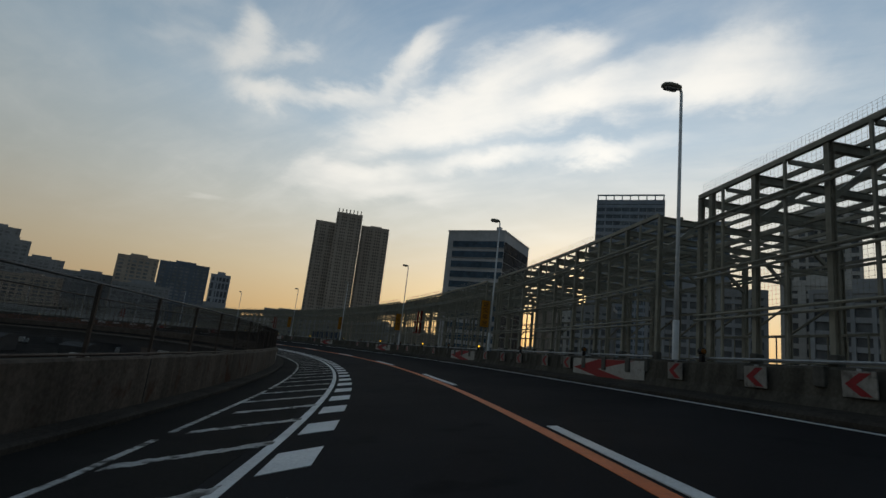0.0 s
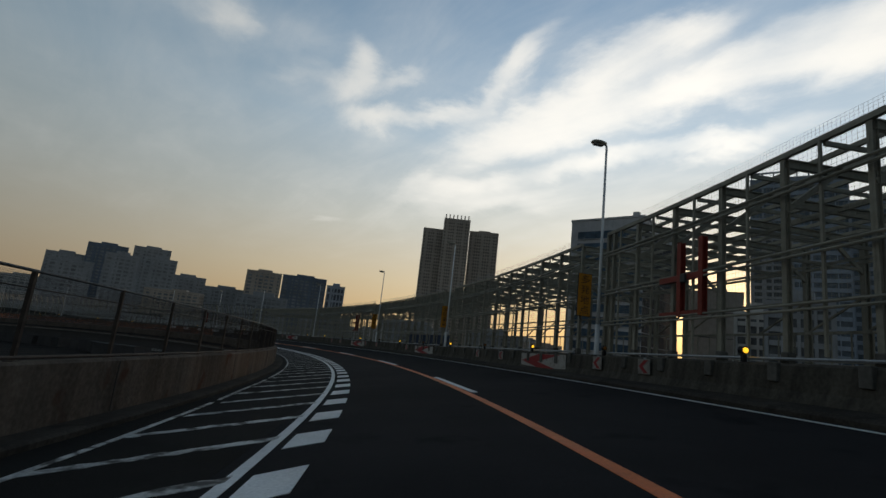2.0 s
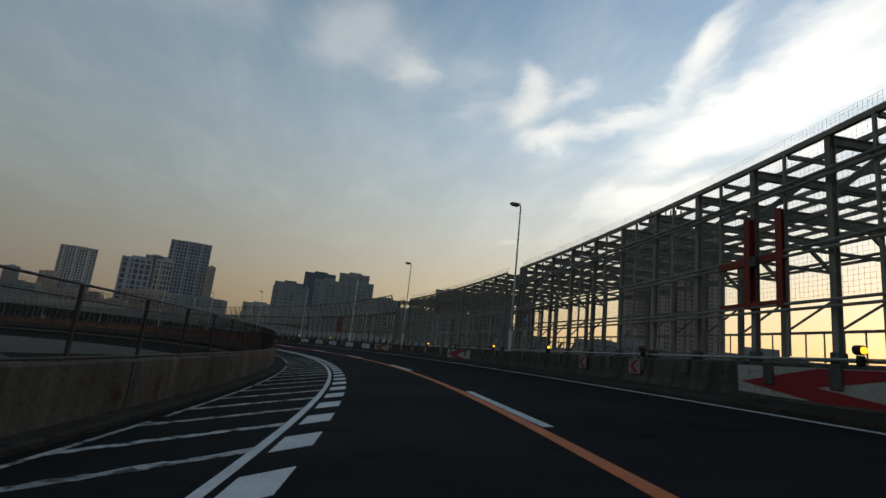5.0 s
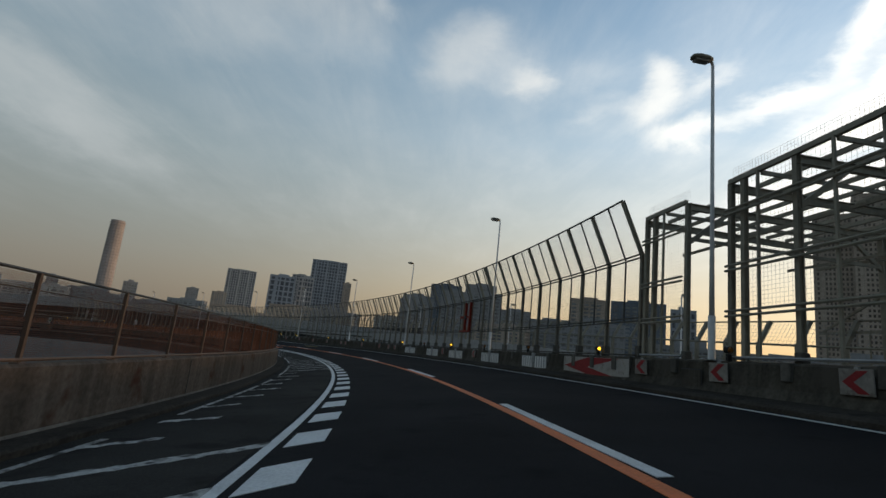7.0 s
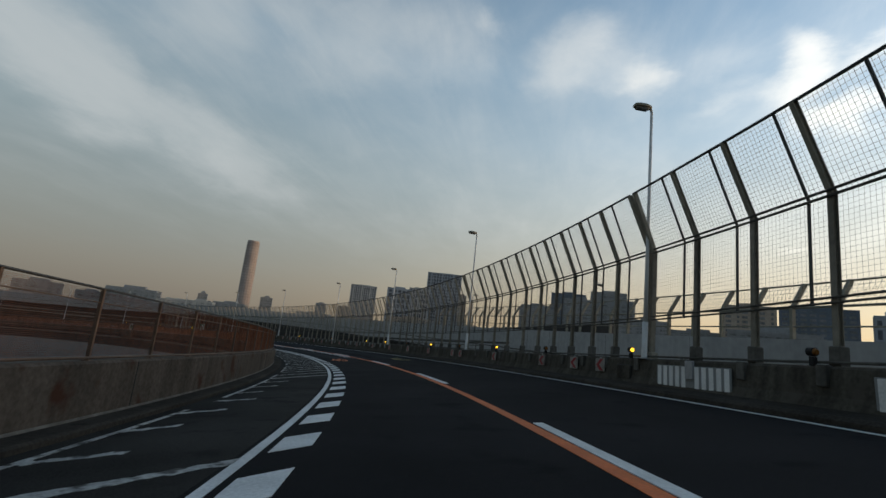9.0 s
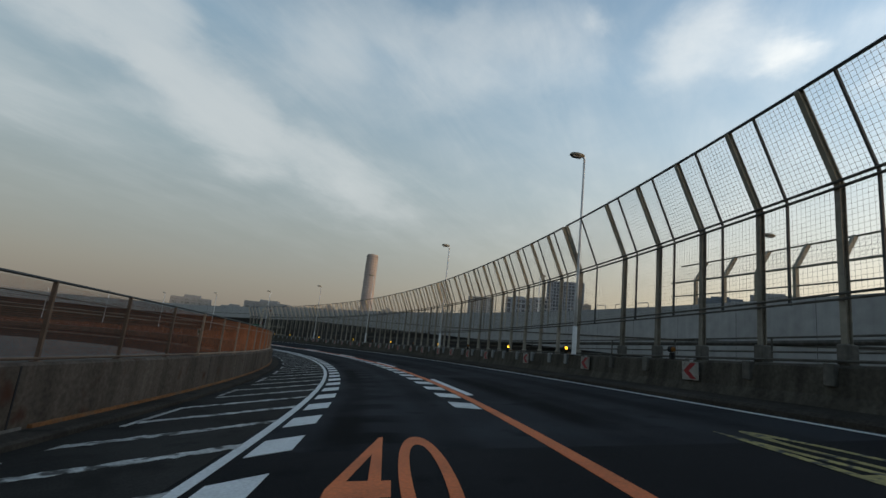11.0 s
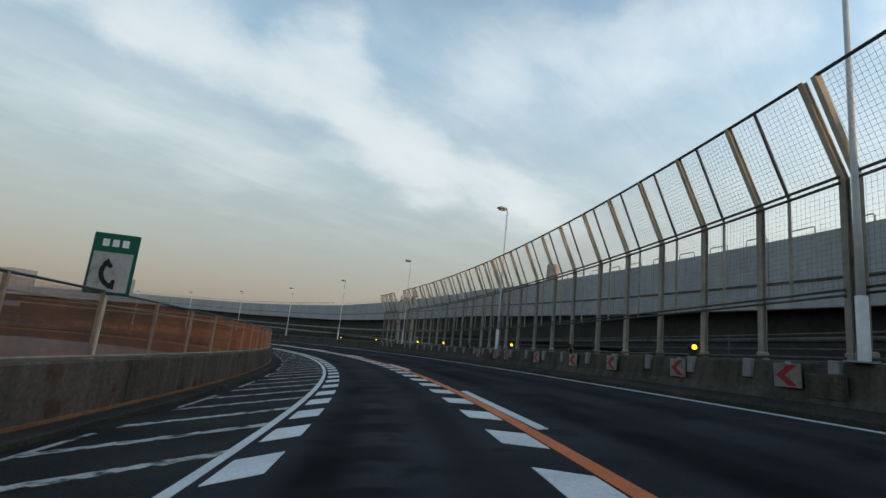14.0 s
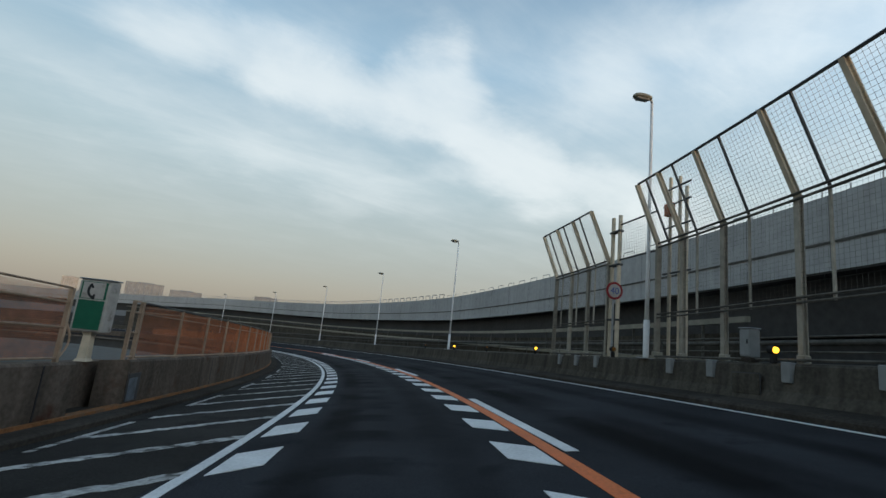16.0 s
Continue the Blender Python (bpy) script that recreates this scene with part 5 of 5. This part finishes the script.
tel = thing("telephone_sign", "green and white emergency telephone sign on a post", "road sign", seat_at(1.8407, -4.62, 0.94) @ Matrix.Rotation(math.radians(4), 4, "Z"))
part("post", Mesh().tube([(0, 0.03, 0), (0, 0.03, 1.95)], 0.035, 8), CREAM, tel)
tel_board = part("board", Mesh().bevel_box(-0.35, 0.35, -0.02, 0.02, 1.04, 2.06, 0.015), GREENSIGN, tel, "green board")
part("panel", Mesh().box(-0.30, 0.30, -0.026, -0.019, 1.09, 1.74), WHITESIGN, tel_board, "white panel")
part("handset", handset(Mesh(), -0.03, 1.41, 0.62, -0.027), BLACK, tel_board, "black handset")
for i in range(3):
    part("bar", Mesh().box(-0.2 + 0.15 * i, -0.1 + 0.15 * i, -0.024, -0.019, 1.84, 1.96), PAINT, tel_board)
sos = thing("telephone_box", "white and green emergency telephone box on a pedestal", "telephone box", seat_at(2.0895, -4.80, 0.94) @ Matrix.Rotation(math.radians(-4), 4, "Z"))
part("pedestal", Mesh().quad_strip([[(-q, -q, z), (q, -q, z), (q, q, z), (-q, q, z)] for z, q in ((0, 0.10), (0.05, 0.07), (0.42, 0.06), (0.5, 0.09))]), CREAM, sos)
part("body", Mesh().bevel_box(-0.26, 0.26, -0.14, 0.14, 0.48, 1.34, 0.02), WHITESIGN, sos, "white body")
part("door", Mesh().box(-0.21, 0.21, -0.152, -0.14, 0.52, 1.00), GREENSIGN, sos, "green door")
sos_panel = part("panel", Mesh().box(-0.21, 0.21, -0.15, -0.14, 1.02, 1.31), GREENSIGN, sos)
part("emblem", Mesh().box(-0.18, 0.18, -0.156, -0.15, 1.03, 1.30), WHITESIGN, sos_panel)
part("handset", handset(Mesh(), -0.03, 1.165, 0.33, -0.157), BLACK, sos_panel, "black handset")
part("roof", Mesh().bevel_box(-0.275, 0.275, -0.16, 0.155, 1.34, 1.365, 0.01), CABINET, sos)
board = thing("white_marker", "small plain white board on the inner parapet", "marker", seat_at(0.5095, -4.42, 0.5))
part("plate", Mesh().bevel_box(0.004, 0.02, -0.3, 0.3, -0.22, 0.22, 0.005), WHITESIGN, board)
copy_thing(board, seat_at(0.2266, -4.42, 0.5))
INLETBLUE = material("dull_blue_plate", (0.10, 0.117, 0.135), 0.7, spread=0.2, grain=8, bump=0.08, blotch=2.0)
for th in (1.6795, 1.9767, 2.0975):
    q = thing("drain_box", "small blue-grey inlet cover on a dark box painting the inner parapet's shaded niche", "drain", seat_at(th, -4.42, 0.45), "inlet boxes on the inner parapet")
    # near-black box on the face paints the niche's shade; nothing is cut in
    inlet = part("box", Mesh().bevel_box(0.003, 0.03, -0.22, 0.22, -0.25, 0.25, 0.01), GIRDER, q)
    part("cover", Mesh().bevel_box(0.03, 0.036, -0.21, 0.10, -0.24, 0.17, 0.002), INLETBLUE, inlet, "bluish grey cover plate")
seam = Mesh().box(0.0, 0.004, -0.015, 0.015, 0.12, 0.9).data("seam", BLACK)
seam2 = Mesh().box(-0.004, 0.0, -0.015, 0.015, 0.18, 0.80).data("seam", BLACK)
for i in range(42):
    th = -0.1 + 0.0573 * i
    part("seam", seam, None, bar_l, at=seat_at(th, -4.42))
    part("seam", seam2, None, bar_r, at=seat_at(th + 0.02, 7.63) @ Matrix.Rotation(math.radians(7), 4, "Y"))

# ---------------------------------------------------------------- city
FACADE = {}


def facade(color, glass):
    key = (color, glass)
    if key not in FACADE:
        FACADE[key] = (material("facade", color, 0.8, spread=0.1, grain=0.5, bump=0, blotch=0.05, streaks=0.1),
                       material("window_glass", glass, 0.15, spread=0.25, grain=0.4, bump=0, blotch=0.1))
    return FACADE[key]


def building(name, label, x, y, top, w, depth, yaw, floors, cols, color=(0.30, 0.27, 0.24), glass=(0.05, 0.06, 0.07), base=-30.0, cap=3.0, slab_h=0.42, pier=0.3):
    """Glazed core with projecting floor slabs and piers; yaw turns its front to the bend."""
    b = thing(name, label, "building", Matrix.Translation((x, y, base)) @ Matrix.Rotation(math.radians(yaw), 4, "Z"))
    wall_m, win = facade(color, glass)
    h = top - base
    part("core", Mesh().box(-w / 2 + 0.6, w / 2 - 0.6, 0.6, depth - 0.6, 0, h - 0.2), win, b, "dark glazing")
    m = Mesh()
    fh = h / floors
    for i in range(floors + 1):
        z = min(i * fh, h - fh * slab_h)
        m.box(-w / 2, w / 2, 0, depth, z, z + fh * slab_h)
    tagged(part("floor_band", m, wall_m, b), kind="stuff")
    m = Mesh()
    pw = w / cols * pier
    for i in range(cols + 1):
        xx = -w / 2 + (w - pw) * i / cols
        wide = pw * (2.2 if i % 4 == 1 else 1.0)
        m.box(xx, min(xx + wide, w / 2), -0.25, 0.7, 0, h + (0.6 if i % 4 == 1 else 0))
        m.box(xx, min(xx + wide, w / 2), depth - 0.7, depth + 0.25, 0, h)
    nd = max(2, int(cols * depth / w))
    for i in range(nd + 1):
        yy = (depth - pw) * i / nd
        m.box(-w / 2 - 0.25, -w / 2 + 0.7, yy, yy + pw, 0, h)
        m.box(w / 2 - 0.7, w / 2 + 0.25, yy, yy + pw, 0, h)
    tagged(part("pier", m, wall_m, b), kind="stuff")
    r = Mesh().box(-w / 2 - 0.3, w / 2 + 0.3, -0.3, depth + 0.3, h, h + 0.9)
    part("roof", r, wall_m, b)
    if cap:
        part("plant_room", Mesh().box(-w * 0.2, w * 0.22, depth * 0.3, depth * 0.75, h + 0.9, h + 0.9 + cap), wall_m, b)
    return b


# wall tones are paled, with distance haze put into the colour
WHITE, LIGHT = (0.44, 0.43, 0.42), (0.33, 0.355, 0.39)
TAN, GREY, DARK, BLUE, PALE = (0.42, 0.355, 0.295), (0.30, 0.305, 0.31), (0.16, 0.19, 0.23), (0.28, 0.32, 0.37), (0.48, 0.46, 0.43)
building("apartment_tower", "tan apartment tower wing with many balconies", 20.9, 539, 114.9, 27, 26, 11.5, 40, 11, TAN, (0.15, 0.13, 0.115), cap=0, pier=0.42)
tower = building("apartment_tower", "tall tan central apartment tower with roof pinnacles", 45.3, 534, 126.5, 28.8, 28, 9, 44, 12, TAN, (0.15, 0.13, 0.115), cap=0, pier=0.42)
for i in range(7):
    part("pinnacle", Mesh().box(-13.5 + 4.2 * i, -12.3 + 4.2 * i, 0.5, 2.5, 157, 162), facade(TAN, (0.05, 0.06, 0.07))[0], tower)
building("apartment_tower", "tan apartment tower wing with stepped top", 75, 549, 117.0, 32.3, 26, 5.8, 41, 12, TAN, (0.15, 0.13, 0.115), cap=3, pier=0.42)

# office block with ribbon windows
office = thing("office_block", "grey office block with dark blue ribbon windows", "building", Matrix.Translation((155.9, 229.1, -30)) @ Matrix.Rotation(math.radians(-30.5), 4, "Z"))
om, og = facade((0.48, 0.47, 0.47), (0.042, 0.075, 0.11))
side_glass = facade((0.10, 0.085, 0.075), (0.06, 0.055, 0.055))[1]
part("wall", Mesh().box(-13.8, 16.8, 0.25, 40.8, 0, 84.0), om, office)
for i in range(15):
    z = 79.2 - 5.1 * i
    part("window_band", Mesh().box(-10.6, 16.85, -0.02, 0.24, z - 3.25, z), og, office, "dark blue ribbon window")
    part("sill", Mesh().box(-10.8, 16.9, -0.25, 0.24, z - 3.5, z - 3.25), om, office)
    part("window_band", Mesh().box(16.81, 17.05, 1.0, 39.8, z - 4.75, z), side_glass, office, "dark brown glazing")
part("parapet", Mesh().box(-14.0, 17.1, -0.05, 41.0, 84.0, 84.8), om, office)
part("roof_hut", Mesh().box(12.0, 14.2, 1.0, 3.2, 84.8, 86.6), om, office)
ware = thing("warehouse_block", "plain pale tan block with a stepped roofline", "building", Matrix.Translation((211.3, 254.5, -30)) @ Matrix.Rotation(math.radians(-22.4), 4, "Z"))
wm = facade((0.34, 0.30, 0.26), (0.12, 0.12, 0.12))[0]
part("wall", Mesh().box(-13.0, 8.25, 0, 20, 0, 61.6), wm, ware)
part("roof_house", Mesh().box(-6.60, 1.98, 3, 16, 61.6, 63.2), wm, ware)
for i in range(5):
    part("joint", Mesh().box(-13.0, 8.25, -0.06, 0, 8 + 11 * i, 8.25 + 11 * i), GIRDER, ware)
part("parapet", Mesh().box(-13.2, 8.45, -0.2, 20.2, 61.1, 61.7), wm, ware)
slab_tower = building("office_tower", "bluish slab office tower with open roof frame", 295, 356.8, 125.5, 51, 24, -24.8, 27, 8, BLUE, (0.10, 0.125, 0.15), cap=0, slab_h=0.45, pier=0.08)
for i in range(9):
    part("roof_post", Mesh().box(-25.2 + 6.2 * i, -24.4 + 6.2 * i, 0.2, 1.0, 156, 160), facade(BLUE, (0.05, 0.06, 0.07))[0], slab_tower)
part("roof_ring", Mesh().box(-25.5, 25.5, 0, 1.2, 160, 161), facade(BLUE, (0.05, 0.06, 0.07))[0], slab_tower)
building("office_tower", "lower bluish wing of the slab office tower", 343, 350, 112, 52, 24, -30, 25, 8, BLUE, (0.10, 0.125, 0.15), cap=0, slab_h=0.45, pier=0.08)
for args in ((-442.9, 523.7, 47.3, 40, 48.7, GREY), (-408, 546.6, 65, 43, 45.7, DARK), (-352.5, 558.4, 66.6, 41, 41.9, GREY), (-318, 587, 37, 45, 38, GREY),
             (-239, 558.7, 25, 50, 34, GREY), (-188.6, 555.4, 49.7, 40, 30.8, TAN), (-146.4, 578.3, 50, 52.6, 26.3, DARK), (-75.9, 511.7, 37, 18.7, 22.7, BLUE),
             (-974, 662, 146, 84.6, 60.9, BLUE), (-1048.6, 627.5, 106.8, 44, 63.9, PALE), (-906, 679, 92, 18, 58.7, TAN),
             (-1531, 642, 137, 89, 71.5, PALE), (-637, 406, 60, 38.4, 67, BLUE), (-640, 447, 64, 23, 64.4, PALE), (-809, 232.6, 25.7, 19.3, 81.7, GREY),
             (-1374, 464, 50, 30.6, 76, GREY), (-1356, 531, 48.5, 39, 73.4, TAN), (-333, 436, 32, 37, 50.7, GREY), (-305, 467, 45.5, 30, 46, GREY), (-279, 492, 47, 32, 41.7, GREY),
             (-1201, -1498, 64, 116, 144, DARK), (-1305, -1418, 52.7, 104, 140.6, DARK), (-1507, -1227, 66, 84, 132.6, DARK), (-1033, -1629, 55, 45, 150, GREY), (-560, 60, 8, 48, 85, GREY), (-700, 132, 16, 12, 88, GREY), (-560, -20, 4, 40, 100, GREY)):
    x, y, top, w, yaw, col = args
    # far blocks get greyed glass: haze painted into walls and windows
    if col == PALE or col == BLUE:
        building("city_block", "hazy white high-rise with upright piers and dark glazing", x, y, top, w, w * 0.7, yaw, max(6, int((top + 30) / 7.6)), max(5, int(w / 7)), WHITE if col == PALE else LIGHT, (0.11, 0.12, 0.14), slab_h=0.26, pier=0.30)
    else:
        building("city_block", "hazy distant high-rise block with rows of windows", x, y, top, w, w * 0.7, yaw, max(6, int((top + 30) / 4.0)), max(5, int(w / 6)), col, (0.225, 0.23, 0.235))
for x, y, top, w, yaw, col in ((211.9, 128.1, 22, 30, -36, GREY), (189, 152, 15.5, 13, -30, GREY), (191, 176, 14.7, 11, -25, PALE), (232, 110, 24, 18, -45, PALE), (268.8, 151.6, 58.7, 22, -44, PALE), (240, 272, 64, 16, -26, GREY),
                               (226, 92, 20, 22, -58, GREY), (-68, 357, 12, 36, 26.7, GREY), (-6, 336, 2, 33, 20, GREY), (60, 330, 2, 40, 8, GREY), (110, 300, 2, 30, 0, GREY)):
    # blocks farther out take paler glass, haze included in the colour
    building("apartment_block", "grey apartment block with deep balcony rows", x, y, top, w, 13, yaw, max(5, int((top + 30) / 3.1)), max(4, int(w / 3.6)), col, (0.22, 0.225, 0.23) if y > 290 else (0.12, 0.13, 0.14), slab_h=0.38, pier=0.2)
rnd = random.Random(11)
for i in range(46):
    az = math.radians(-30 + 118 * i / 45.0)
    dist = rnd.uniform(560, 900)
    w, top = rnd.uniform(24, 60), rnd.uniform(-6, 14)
    # skyline glass is greyed to carry the haze
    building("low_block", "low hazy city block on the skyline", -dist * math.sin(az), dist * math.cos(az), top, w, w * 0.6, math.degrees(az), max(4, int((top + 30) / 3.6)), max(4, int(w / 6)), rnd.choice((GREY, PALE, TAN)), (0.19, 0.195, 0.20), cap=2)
# dark yard under the bend's far side, with low sheds and parked lorries
YARD = material("dark_yard", (0.013, 0.013, 0.0125), 0.95, spec=0.05, spread=0.3, grain=0.8, bump=0, blotch=0.05, stain=(0.024, 0.023, 0.021), stain_at=0.55)
tagged(part("yard", Mesh().box(-165, 170, 150, 470, -30, -29.9), YARD), "dark paved works yard beside the harbour", "yard", kind="structure")
SHEDROOF = material("dull_shed_roof", (0.055, 0.055, 0.056), 0.8, spread=0.2, grain=1.0, bump=0.05, blotch=0.1, varied=0.4)
rnd = random.Random(23)
for k in range(16):
    x, y, w, d, h = rnd.uniform(-150, 60), rnd.uniform(235, 440), rnd.uniform(10, 26), rnd.uniform(8, 16), rnd.uniform(3.5, 8)
    q = thing("shed", "low dark works shed with a shallow gabled roof", "shed", Matrix.Translation((x, y, -29.9)) @ Matrix.Rotation(rnd.uniform(-0.4, 0.4), 4, "Z"), "sheds in the yard")
    part("wall", Mesh().box(-w / 2, w / 2, -d / 2, d / 2, 0, h), SHEDROOF, q)
    gable = [(-w / 2 - 0.4, -d / 2 - 0.4, h), (-w / 2 - 0.4, 0, h + d * 0.16), (-w / 2 - 0.4, d / 2 + 0.4, h)]
    part("roof", Mesh().extrude(gable, (w + 0.8, 0, 0)), GIRDER, q)
    part("door", Mesh().box(-w * 0.15, w * 0.15, -d / 2 - 0.05, -d / 2, 0, h * 0.75), GIRDER, q)
for k in range(8):
    x, y = rnd.uniform(-130, 0), rnd.uniform(225, 330)
    q = thing("lorry", "white box lorry parked in the yard", "lorry", Matrix.Translation((x, y, -29.9)) @ Matrix.Rotation(rnd.uniform(-0.6, 0.6), 4, "Z"), "lorries in the yard")
    part("cargo_box", Mesh().bevel_box(-3.2, 2.6, -1.2, 1.2, 1.0, 3.6, 0.08), WHITESIGN, q, "white cargo box")
    part("cab", Mesh().bevel_box(2.75, 4.6, -1.15, 1.15, 0.7, 2.9, 0.25), CABINET, q)
    part("chassis", Mesh().box(-3.2, 4.5, -0.5, 0.5, 0.6, 1.0), BLACK, q)
    for wx in (-2.2, 3.6):
        for wy in (-1.0, 1.0):
            part("wheel", Mesh().tube([(wx, wy - 0.15, 0.5), (wx, wy + 0.15, 0.5)], 0.5, 12), BLACK, q)
sk = thing("slender_tower", "slender rounded skyscraper catching the low sun", "skyscraper", Matrix.Translation((-690.6, 185.2, -30)) @ Matrix.Rotation(math.radians(83.9), 4, "Z"))
m = Mesh()
m.quad_strip([[(q * 9 * math.cos(a), q * 9 * math.sin(a), z) for a in [2 * math.pi * j / 16 for j in range(16)]] for z, q in ((0, 1), (90, 1), (120, 0.96), (132, 0.9))])
part("shaft", m, facade((0.40, 0.34, 0.31), (0.1, 0.1, 0.1))[0], sk)
for i in range(33):
    z = 4 * i
    m = Mesh().quad_strip([[(q * math.cos(a), q * math.sin(a), zz) for a in [2 * math.pi * j / 16 for j in range(16)]] for zz, q in ((z, 9.08), (z + 0.8, 9.08))])
    part("floor_band", m, facade((0.34, 0.30, 0.28), (0.1, 0.1, 0.1))[0], sk)
